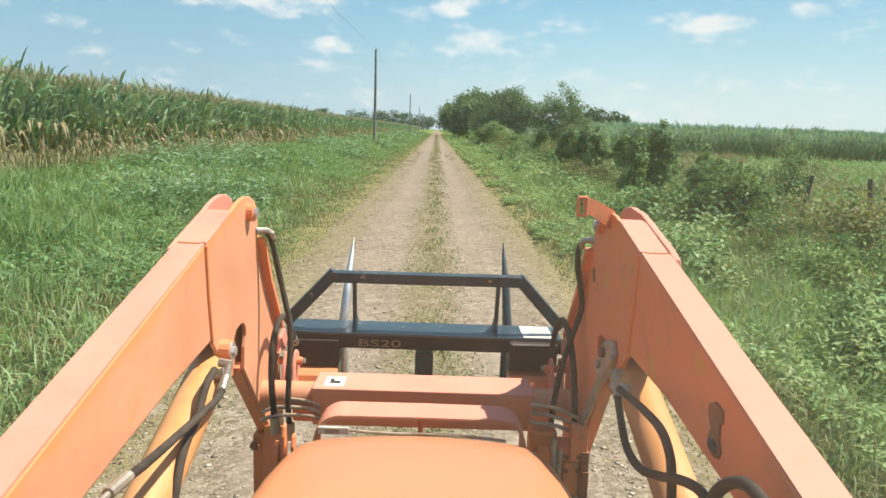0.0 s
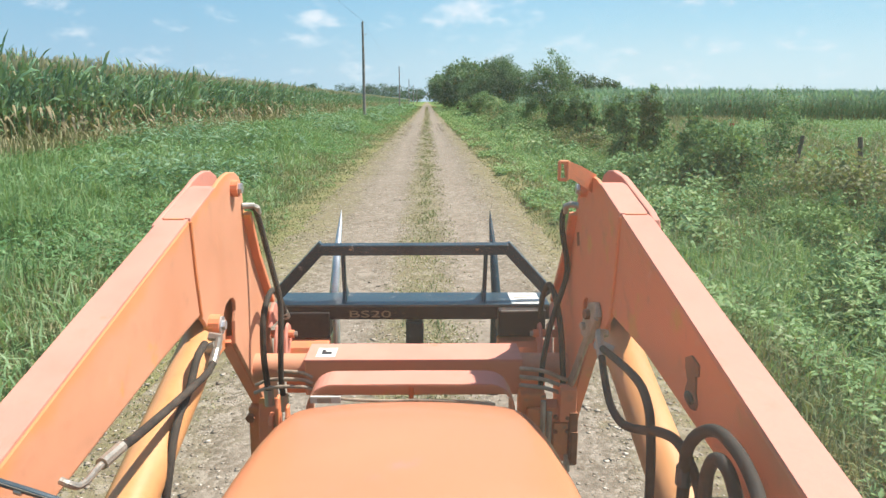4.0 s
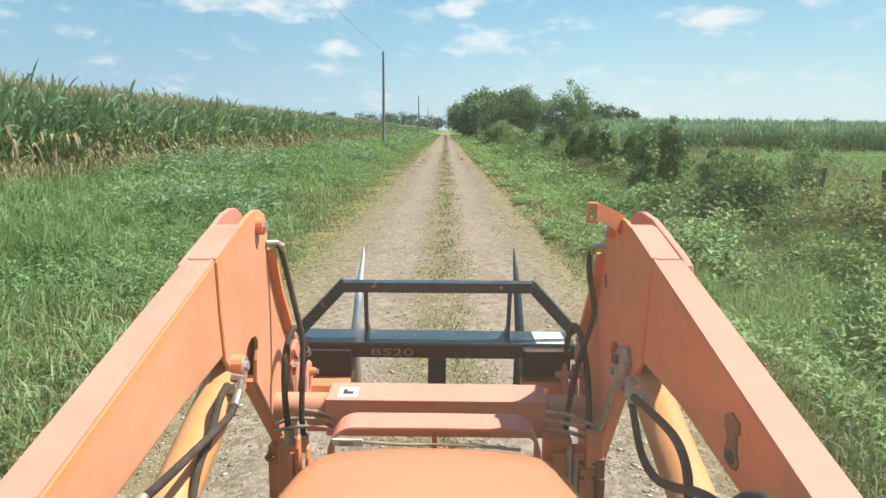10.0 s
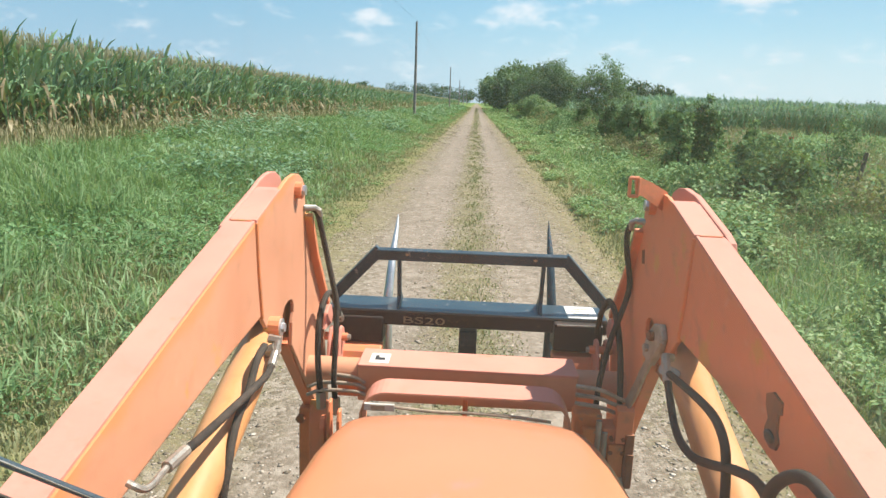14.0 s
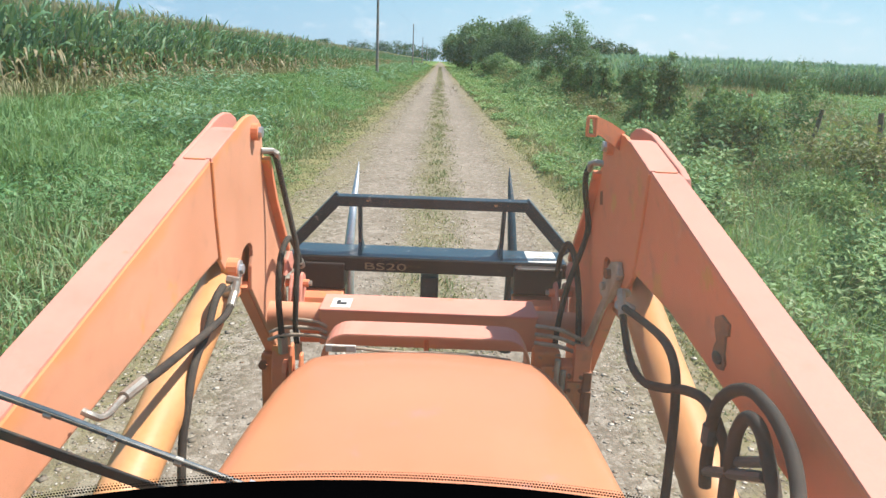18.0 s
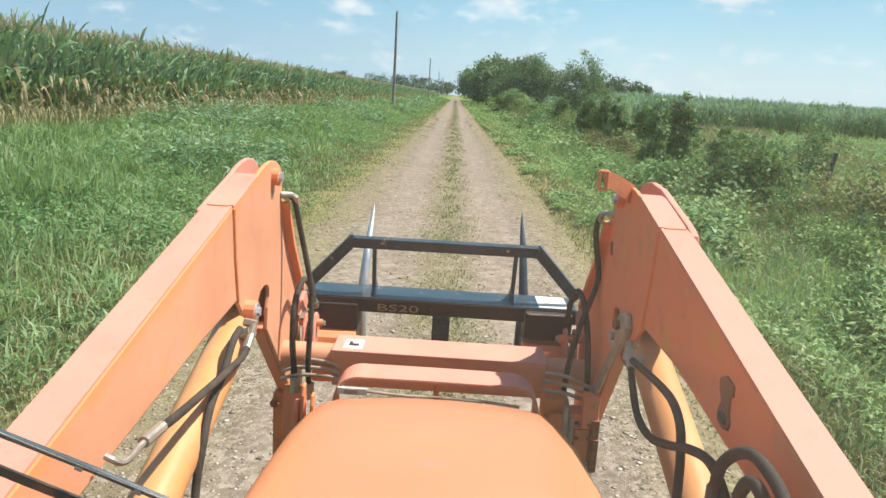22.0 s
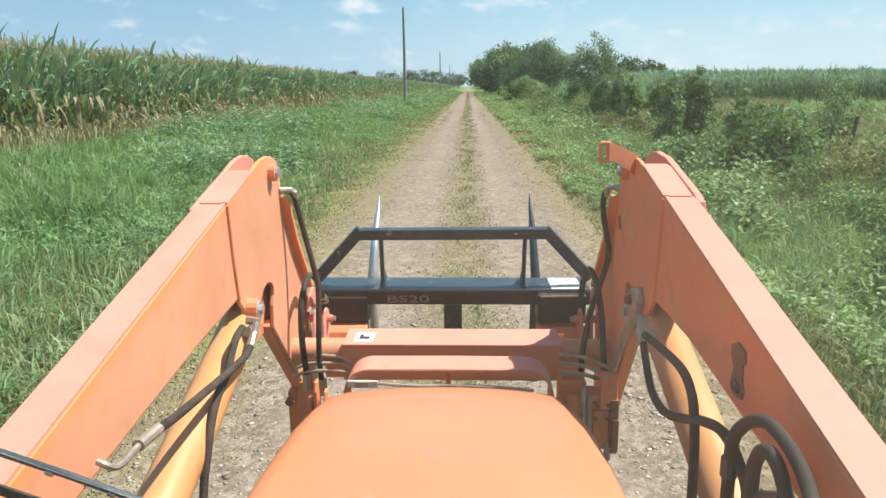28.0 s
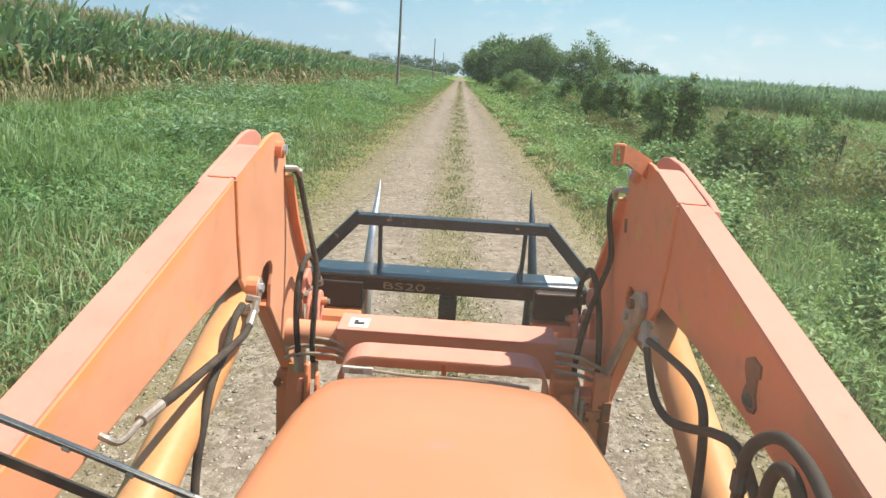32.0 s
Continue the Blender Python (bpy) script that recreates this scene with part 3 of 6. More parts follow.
def joined(pieces):
    v, t, k = [], [], 0
    for a, b in pieces:
        v.append(a)
        t.append(b + k)
        k += len(a)
    return np.concatenate(v), np.concatenate(t)


def weeds(x, y, h, n_leaves, leaf, wide=0.45, droop=0.1):
    """Upright broad-leaved weeds: leaves all the way up a stem."""
    n = len(x)
    z = surface_z(x, y)
    k = n_leaves
    f = (np.arange(k)[None] + rng.uniform(0.1, 0.9, (n, k))) / k
    ang = rng.uniform(0, 6.28, (n, 1)) + np.arange(k)[None] * 2.4 + rng.uniform(-0.4, 0.4, (n, k))
    tilt = rng.uniform(-0.5, 0.7, (n, k)) - droop
    lean = rng.normal(0, 0.18, (n, 2))
    cx = x[:, None] + lean[:, :1] * f * h[:, None] + np.cos(ang) * 0.02
    cy = y[:, None] + lean[:, 1:] * f * h[:, None] + np.sin(ang) * 0.02
    cz = z[:, None] + 0.04 + f * h[:, None] * 0.95
    c = np.stack([cx, cy, cz], -1).reshape(-1, 3)
    d = np.stack([np.cos(ang) * np.cos(tilt), np.sin(ang) * np.cos(tilt), np.sin(tilt)], -1).reshape(-1, 3)
    nrm = np.tile([0, 0, 1.0], (len(c), 1)) + rng.normal(0, 0.35, (len(c), 3))
    size = (leaf[:, None] * (1.1 - 0.45 * f) * rng.uniform(0.7, 1.25, (n, k))).ravel()
    lv = leaves(c, d, nrm, size, size * wide)
    stem = np.stack([np.stack([x, y, z - 0.03], 1), np.stack([x + 0.012, y, z - 0.03], 1), np.stack([x + lean[:, 0] * h, y + lean[:, 1] * h, z + h], 1)], 1).reshape(-1, 3)
    return joined([lv, (stem, np.arange(3 * n).reshape(n, 3))])


def patchy(x, y, size, seed, lo, hi):
    """A smooth 0..1 field that gathers plants into patches."""
    f = np.sin(x / size * 1.3 + seed) * np.sin(y / size * 0.8 + seed * 2.1) + 0.6 * np.sin(x / size * 2.9 - y / size * 1.7 + seed * 0.7)
    return np.clip((f - lo) / (hi - lo), 0, 1)


def stuff(name, geo, mat, label, category):
    return tagged(new(name, mesh_from(name, *geo, mat)), label, category, kind="stuff")


def make_grass():
    x, y = spread(165000, CORN_X + 0.2, LEFT_EDGE - 0.5, 1.6, 330)
    keep = np.interp(x, [-5.8, -4.7, -3.5], [1.0, 0.6, 0.04]) > rng.random(len(x))
    x, y = x[keep], y[keep]
    h = rng.uniform(0.22, 0.64, len(x)) * np.interp(x, [-11, -9.5, -8, -5.2, -4.2, -2.9], [0.6, 0.75, 1.0, 1.0, 0.75, 0.25])
    h *= 0.5 + 0.9 * patchy(x, y, 1.1, 9.0, -0.3, 1.0)
    left = blades(x, y, h, rng.uniform(0.006, 0.014, len(x)) * (1 + y / 14), 0.65)
    x, y = spread(110000, RIGHT_EDGE + 0.5, 10.5, 1.6, 330)
    keep = np.interp(x, [2.75, 3.7], [0.06, 1.0]) > rng.random(len(x))
    x, y = x[keep], y[keep]
    h = rng.uniform(0.22, 0.66, len(x)) * np.interp(x, [2.0, 3.0, 3.8, 5, 9], [0.2, 0.4, 0.8, 1.0, 1.0])
    h *= 0.5 + 0.9 * patchy(x, y, 1.0, 4.6, -0.3, 1.0)
    right = blades(x, y, h, rng.uniform(0.006, 0.014, len(x)) * (1 + y / 14), 0.65)
    back = []
    for x0, x1 in ((CORN_X, LEFT_EDGE - 0.5), (RIGHT_EDGE + 0.4, 10.5)):
        x, y = spread_back(26000, x0, x1, -16, 2.2)
        back.append(blades(x, y, rng.uniform(0.15, 0.5, len(x)), rng.uniform(0.008, 0.018, len(x)), 0.65))
    stuff("verge_grass", joined([left, right, *back]), GRASS, "tall uncut green grass on both road verges", "grass")
    tufts = []
    for n, x0, x1 in ((1500, -9.8, -3.1), (900, 2.9, 7.4)):
        cx, cy = spread(n, x0, x1, 1.8, 90)
        k = 18
        xf, yf = (cx[:, None] + rng.normal(0, 0.08, (n, k)) * (1 + cy[:, None] / 60)).ravel(), (cy[:, None] + rng.normal(0, 0.08, (n, k)) * (1 + cy[:, None] / 60)).ravel()
        tall = np.repeat(rng.uniform(0.6, 1.15, n), k) * np.interp(np.abs(xf), [2.8, 4.5], [0.4, 1.0])
        tufts.append(blades(xf, yf, rng.uniform(0.26, 0.54, n * k) * tall, rng.uniform(0.011, 0.021, n * k) * (1 + yf / 22), 1.05))
    stuff("broad_grass_tufts", joined(tufts), FROND, "tufts of broad arching light green grass in the verges", "grass")
    x, y = spread(22000, RIGHT_EDGE + 1.6, 11, 3, 200)
    keep = patchy(x, y, 3.0, 5.1, 0.0, 1.0) * np.interp(x, [4.5, 7.5], [0.12, 1.0]) > rng.random(len(x)) * 0.8
    x, y = x[keep], y[keep]
    xb, yb = spread(9000, CORN_X - 0.1, CORN_X + 1.3, 6, 260)
    xc = rng.uniform(8.5, 24, 30000)
    yc = rng.uniform(12, 60, 30000)
    keep = (patchy(xc, yc, 3.0, 6.1, -0.4, 0.8) > rng.random(len(xc))) & (xc < 8 + yc * 0.45)
    x, y = np.concatenate([x, xb, xc[keep]]), np.concatenate([y, yb, yc[keep]])
    stuff("dry_grass", blades(x, y, rng.uniform(0.4, 0.9, len(x)), rng.uniform(0.006, 0.012, len(x)) * (1 + y / 14), 0.5), FRINGE, "tall seeding tan grass among the brambles", "grass")
    # the short yellowish margin beside the gravel
    x1, y1 = spread(104000, LEFT_EDGE - 2.8, LEFT_EDGE + 0.4, 1.6, 330)
    keep = np.interp(x1, [LEFT_EDGE - 2.8, LEFT_EDGE - 1.2, LEFT_EDGE, LEFT_EDGE + 0.4], [0.12, 0.9, 1.0, 0.3]) * (0.35 + patchy(x1, y1, 0.8, 3.0, -0.8, 0.4)) > rng.random(len(x1))
    x1, y1 = x1[keep], y1[keep]
    x2, y2 = spread(48000, RIGHT_EDGE - 0.3, RIGHT_EDGE + 1.5, 1.6, 330)
    keep = np.interp(x2, [RIGHT_EDGE - 0.3, RIGHT_EDGE + 0.1, RIGHT_EDGE + 0.7, RIGHT_EDGE + 1.5], [0.2, 1.0, 0.9, 0.25]) * (0.35 + patchy(x2, y2, 0.8, 6.0, -0.8, 0.4)) > rng.random(len(x2))
    x2, y2 = x2[keep], y2[keep]
    off = np.concatenate([(LEFT_EDGE + 0.4 - x1) / 3.2, (x2 - RIGHT_EDGE + 0.3) / 1.8])
    h = rng.uniform(0.3, 1.0, len(off)) * np.interp(off, [0, 0.2, 0.5, 1], [0.03, 0.085, 0.25, 0.46])
    x, y = np.concatenate([x1, x2]), np.concatenate([y1, y2])
    stuff("margin_grass", blades(x, y, h, rng.uniform(0.006, 0.014, len(x)) * (1 + y / 14), 0.6), MARGIN, "short yellowish grass along the gravel edges", "grass")
    # grass in the middle of the road and stray blades in the gravel
    x3, y3 = spread(60000, -0.50, 0.62, 2.2, 300)
    keep = np.interp(np.abs(x3 - 0.05), [0.08, 0.3, 0.55], [1.0, 0.6, 0.1]) * (0.3 + patchy(x3, y3, 0.8, 1.0, -0.6, 0.8)) > rng.random(len(x3))
    x3, y3 = x3[keep], y3[keep]
    x4, y4 = spread(5000, LEFT_EDGE + 0.2, LEFT_EDGE + 0.8, 2, 200)
    x5, y5 = spread(3500, RIGHT_EDGE - 0.7, RIGHT_EDGE - 0.2, 2, 200)
    thin4, thin5 = patchy(x4, y4, 0.7, 2.0, -0.2, 0.9) > rng.random(len(x4)), patchy(x5, y5, 0.7, 4.0, -0.2, 0.9) > rng.random(len(x5))
    x, y = np.concatenate([x3, x4[thin4], x5[thin5]]), np.concatenate([y3, y4[thin4], y5[thin5]])
    stuff("road_grass", blades(x, y, rng.uniform(0.02, 0.055, len(x)), rng.uniform(0.006, 0.013, len(x)) * (1 + y / 14), 1.2), FRINGE, "sparse short grass in the road middle", "grass")
    tx, ty = rng.normal(0.05, 0.11, 90), np.exp(rng.uniform(math.log(3.0), math.log(80), 90))
    xt, yt = (tx[:, None] + rng.normal(0, 0.06, (90, 26))).ravel(), (ty[:, None] + rng.normal(0, 0.15, (90, 26)) * (1 + ty[:, None] / 20)).ravel()
    stuff("road_tufts", blades(xt, yt, rng.uniform(0.035, 0.11, len(xt)), rng.uniform(0.006, 0.012, len(xt)) * (1 + yt / 16), 0.8), MARGIN, "small green grass tufts in the road middle", "grass")


make_grass()


def make_weeds():
    x, y = spread(19000, CORN_X + 1.4, LEFT_EDGE - 1.2, 1.6, 260)
    keep = patchy(x, y, 2.6, 0.4, -0.1, 1.0) > rng.random(len(x)) * 0.8
    x, y = x[keep], y[keep]
    h = rng.uniform(0.2, 0.55, len(x)) * np.interp(x, [-11, -5, -3.6], [1.0, 0.95, 0.45])
    g = weeds(x, y, h, 10, rng.uniform(0.05, 0.115, len(x)) * (1 + y / 28), 0.42)
    xe, ye = spread(1700, LEFT_EDGE - 1.5, LEFT_EDGE - 0.1, 2.5, 200)
    keep = patchy(xe, ye, 0.9, 2.7, -0.1, 0.9) > rng.random(len(xe))
    xe, ye = xe[keep], ye[keep]
    g = joined([g, weeds(xe, ye, rng.uniform(0.04, 0.15, len(xe)), 7, rng.uniform(0.03, 0.065, len(xe)) * (1 + ye / 28))])
    xb, yb = spread_back(2600, CORN_X + 1.4, LEFT_EDGE - 1.2, -16, 1.9)
    g = joined([g, weeds(xb, yb, rng.uniform(0.2, 0.5, len(xb)), 9, rng.uniform(0.05, 0.115, len(xb)), 0.42)])
    stuff("broadleaf_weeds", g, WEED, "dense leafy green weeds growing in the left verge", "weeds")
    x, y = spread(4200, -9.6, -4.2, 9, 260)
    keep = patchy(x, y, 3.5, 2.2, 0.15, 0.9) > rng.random(len(x)) * 0.8
    x, y = x[keep], y[keep]
    g = weeds(x, y, rng.uniform(0.6, 1.1, len(x)), 11, rng.uniform(0.12, 0.22, len(x)) * (1 + y / 40), 0.3, 0.25)
    stuff("tall_weeds", g, BLUEWEED, "tall grey-green weeds in clumps below the corn", "weeds")
    # right ditch: pale leafy weeds in mounds, with darker undergrowth towards the fence
    x, y = spread(19000, RIGHT_EDGE + 1.0, 9.0, 1.8, 200)
    mound = patchy(x, y, 1.5, 3.3, -0.5, 1.0)
    keep = mound > rng.random(len(x)) * 0.7
    x, y, mound = x[keep], y[keep], mound[keep]
    h = rng.uniform(0.25, 0.6, len(x)) * np.interp(x, [3.0, 4.2, 5.5, 6.5, 9], [0.4, 0.9, 0.9, 0.6, 0.6]) * (0.5 + 0.9 * mound)
    xe, ye = spread(5200, RIGHT_EDGE + 0.1, RIGHT_EDGE + 1.4, 2.5, 200)
    keep = patchy(xe, ye, 0.9, 7.7, -0.2, 0.85) > rng.random(len(xe))
    x, y, h = np.concatenate([x, xe[keep]]), np.concatenate([y, ye[keep]]), np.concatenate([h, rng.uniform(0.06, 0.24, int(keep.sum()))])
    g = weeds(x, y, h, 9, rng.uniform(0.05, 0.11, len(x)) * (1 + y / 24), 0.45)
    xb, yb = spread_back(5200, RIGHT_EDGE + 0.8, 9.5, -16, 2.1)
    g = joined([g, weeds(xb, yb, rng.uniform(0.15, 0.5, len(xb)), 9, rng.uniform(0.05, 0.11, len(xb)), 0.45)])
    stuff("roadside_weeds", g, SIDEWEED, "leafy pale green weeds crowding the road ditch", "weeds")
    x, y = spread(9500, 4.6, 9.6, 4, 120)
    mound = patchy(x, y, 1.9, 8.8, -0.2, 1.0)
    keep = mound * np.interp(x, [4.6, 6.5], [0.45, 1.0]) > rng.random(len(x)) * 0.7
    x, y, mound = x[keep], y[keep], mound[keep]
    g = weeds(x, y, rng.uniform(0.4, 0.8, len(x)) * (0.5 + 0.9 * mound), 11, rng.uniform(0.09, 0.18, len(x)) * (1 + y / 34), 0.6)
    stuff("bramble_undergrowth", g, BUSH, "low tangled brambles along the fence line", "brambles")
    x, y = spread(1500, 4.3, 9.2, 4.5, 90)
    keep = patchy(x, y, 2.3, 1.7, -0.1, 0.9) > rng.random(len(x)) * 0.8
    x, y = x[keep], y[keep]
    g = weeds(x, y, rng.uniform(0.7, 1.25, len(x)), 22, rng.uniform(0.07, 0.13, len(x)) * (1 + y / 40), 0.3, 0.15)
    stuff("stalky_weeds", g, LIGHTBUSH, "tall stalky pale green weeds above the ditch", "weeds")
    x = rng.uniform(9.5, 130, 34000)
    y = rng.uniform(8, 56, 34000)
    keep = x < y * 1.3 + 8
    x, y = x[keep], y[keep]
    g = weeds(x, y, rng.uniform(0.25, 0.5, len(x)), 6, rng.uniform(0.16, 0.26, len(x)), 0.7)
    stuff("bean_field", g, CROP, "low green bean crop behind the fence", "crop field")


make_weeds()


# ---- corn ----
def corn(x, y, height, n_leaves=11, dry=0.3, tops_only=False):
    """Corn plants: a stalk, arching leaves and a tassel; gives points, triangles and material numbers."""
    n, k = len(x), n_leaves
    z = ground_z(x, y)
    lo = 0.55 if tops_only else 0.12
    f = lo + (0.86 - lo) * (np.arange(k)[None] + rng.uniform(0, 0.7, (n, k))) / k
    ang = rng.uniform(0, 6.28, (n, 1)) + np.arange(k)[None] * math.pi + rng.uniform(-0.9, 0.9, (n, k))
    size = height[:, None] * (0.165 + 0.10 * np.sin(f * math.pi)) * rng.uniform(0.6, 1.3, (n, k))
    base = np.stack([np.broadcast_to(x[:, None], f.shape), np.broadcast_to(y[:, None], f.shape), z[:, None] + f * height[:, None]], -1)
    out = np.stack([np.cos(ang), np.sin(ang), 0 * ang], -1)
    side = np.stack([-np.sin(ang), np.cos(ang), 0 * ang], -1)
    is_dry = rng.random((n, k)) < np.clip((0.62 - f) * 1.9 * dry / 0.3, 0.04, 0.8)
    size = np.where(is_dry, size * 0.82, size)
    up = np.where(is_dry, rng.uniform(0.1, 1.0, (n, k)), rng.uniform(0.7, 1.2, (n, k)))
    sag = np.where(is_dry, rng.uniform(0.5, 1.5, (n, k)), rng.uniform(0.35, 0.8, (n, k)))
    reach = np.where(is_dry, rng.uniform(0.35, 0.95, (n, k)), rng.uniform(0.55, 0.9, (n, k)))
    twist = side * rng.uniform(0.6, 1.0, (n, k, 1)) + np.stack([0 * f, 0 * f, rng.uniform(-0.7, 0.7, (n, k))], -1)
    st = []
    for r, wd in ((0.0, 0.5), (0.35, 1.0), (0.7, 0.85), (1.0, 0.06)):
        p = base + out * (size * r * reach)[..., None] + np.stack([0 * f, 0 * f, size * (up * r * 1.7 - sag * r * r * 1.5)], -1)
        half = twist * (np.where(is_dry, 0.085, 0.066) * size * wd + 0.006)[..., None]
        st += [p - half, p + half]
    v = np.stack(st, 2).reshape(-1, 8, 3)
    q = np.array([[0, 1, 3], [0, 3, 2], [2, 3, 5], [2, 5, 4], [4, 5, 7], [4, 7, 6]])
    t1 = (q[None] + 8 * np.arange(n * k)[:, None, None]).reshape(-1, 3)
    m1 = np.repeat(is_dry.ravel().astype(int), 6)
    root, top = np.stack([x, y, z + (0.5 * height if tops_only else -0.05)], 1), np.stack([x, y, z + height * 0.92], 1)
    dx = np.array([[0.018, 0, 0], [-0.01, 0.016, 0], [-0.01, -0.016, 0]])
    sv = np.concatenate([root[:, None] + dx, top[:, None] + dx * 0.5], 1)
    sq = np.array([[0, 1, 4], [0, 4, 3], [1, 2, 5], [1, 5, 4], [2, 0, 3], [2, 3, 5]])
    t2 = (sq[None] + 6 * np.arange(n)[:, None, None]).reshape(-1, 3)
    m2 = np.repeat((rng.random(n) < 0.15).astype(int), 6)
    b = 8
    ta = rng.uniform(0, 6.28, (n, b))
    tl = rng.uniform(0.03, 0.15, (n, b))
    tip = top[:, None] + np.stack([np.cos(ta) * tl, np.sin(ta) * tl, rng.uniform(0.1, 0.40, (n, b))], -1)
    tv = np.stack([np.broadcast_to(top[:, None] + [0.008, 0, -0.02], tip.shape), np.broadcast_to(top[:, None] - [0.008, 0, 0.02], tip.shape), tip + [0.008, 0.008, 0], tip - [0.008, 0.008, 0.01]], 2).reshape(-1, 4, 3)
    t3 = (np.array([[0, 1, 3], [0, 3, 2]])[None] + 4 * np.arange(n * b)[:, None, None]).reshape(-1, 3)
    v, t = joined([(v.reshape(-1, 3), t1), (sv.reshape(-1, 3), t2), (tv.reshape(-1, 3), t3)])
    return v, t, np.concatenate([m1, m2, np.full(len(t3), 2)])


def corn_field(name, blocks, label, leaf_paint=None):
    v, t = joined([b[:2] for b in blocks])
    tagged(new(name, mesh_from(name, v, t, [leaf_paint or CORN, CORNDRY, TASSEL], np.concatenate([b[2] for b in blocks]))), label, "corn", kind="stuff")


def rows_of(x_first, rows, step, y0, y1, gap, sign=-1):
    xs, ys = [], []
    for r in range(rows):
        n = int((y1 - y0) / gap)
        xs.append(x_first + sign * r * step + rng.normal(0, 0.05, n))
        ys.append(np.linspace(y0, y1, n) + rng.normal(0, 0.06, n))
    x, y = np.concatenate(xs), np.concatenate(ys)
    return x, y, rng.normal(2.6, 0.10, len(x))


def make_corn():
    blocks = [corn(*rows_of(CORN_X, 3, 0.76, -2, 60, 0.15), 13), corn(*rows_of(CORN_X, 2, 0.76, -16, -2, 0.26), 9)]
    blocks.append(corn(*rows_of(CORN_X - 2.3, 6, 0.76, 0, 60, 0.26), 6, 0.1, True))
    blocks.append(corn(*rows_of(CORN_X, 3, 0.76, 60, 170, 0.26), 10))
    blocks.append(corn(*rows_of(CORN_X - 2.3, 8, 1.0, 60, 170, 0.5), 5, 0.1, True))
    blocks.append(corn(*rows_of(CORN_X, 2, 0.9, 170, 480, 0.7), 8))
    x, y, h = rows_of(CORN_X - 11, 14, 3.6, 14, 260, 1.4)
    blocks.append(corn(x, y, h, 5, 0.1, True))
    corn_field("corn_field", blocks, "ripening tall corn with tan tassels and dry lower leaves")
    blocks = []
    for r in range(7):
        x = np.arange(15, 66, 0.17)
        blocks.append(corn(x + rng.normal(0, 0.06, len(x)), 56 + r * 0.8 + rng.normal(0, 0.08, len(x)) + (x - 15) * 0.12, rng.normal(2.45, 0.1, len(x)), 10, 0.05))
    y = np.arange(57, 240, 0.5)
    for r in range(3):
        blocks.append(corn(15 + r * 0.8 + 0 * y, y, rng.normal(2.45, 0.1, len(y)), 8, 0.12))
    blocks = [(v, t, np.where(m == 2, 0, m)) for v, t, m in blocks]
    corn_field("far_corn_field", blocks, "green corn standing beyond the bean field", YOUNGCORN)


make_corn()


# ---- trees and bushes ----
def limb(bm, a, b, r0, r1, seed, sides=7, bend=0.08):
    a, b = Vector(a), Vector(b)
    rr = random.Random(seed)
    n = 6
    off = Vector((rr.uniform(-1, 1), rr.uniform(-1, 1), rr.uniform(-0.3, 0.6))) * (b - a).length * bend
    pts = [a.lerp(b, i / n) + off * math.sin(math.pi * i / n) for i in range(n + 1)]
    sweep(pts, [r0 + (r1 - r0) * i / n for i in range(n + 1)], sides, bm)


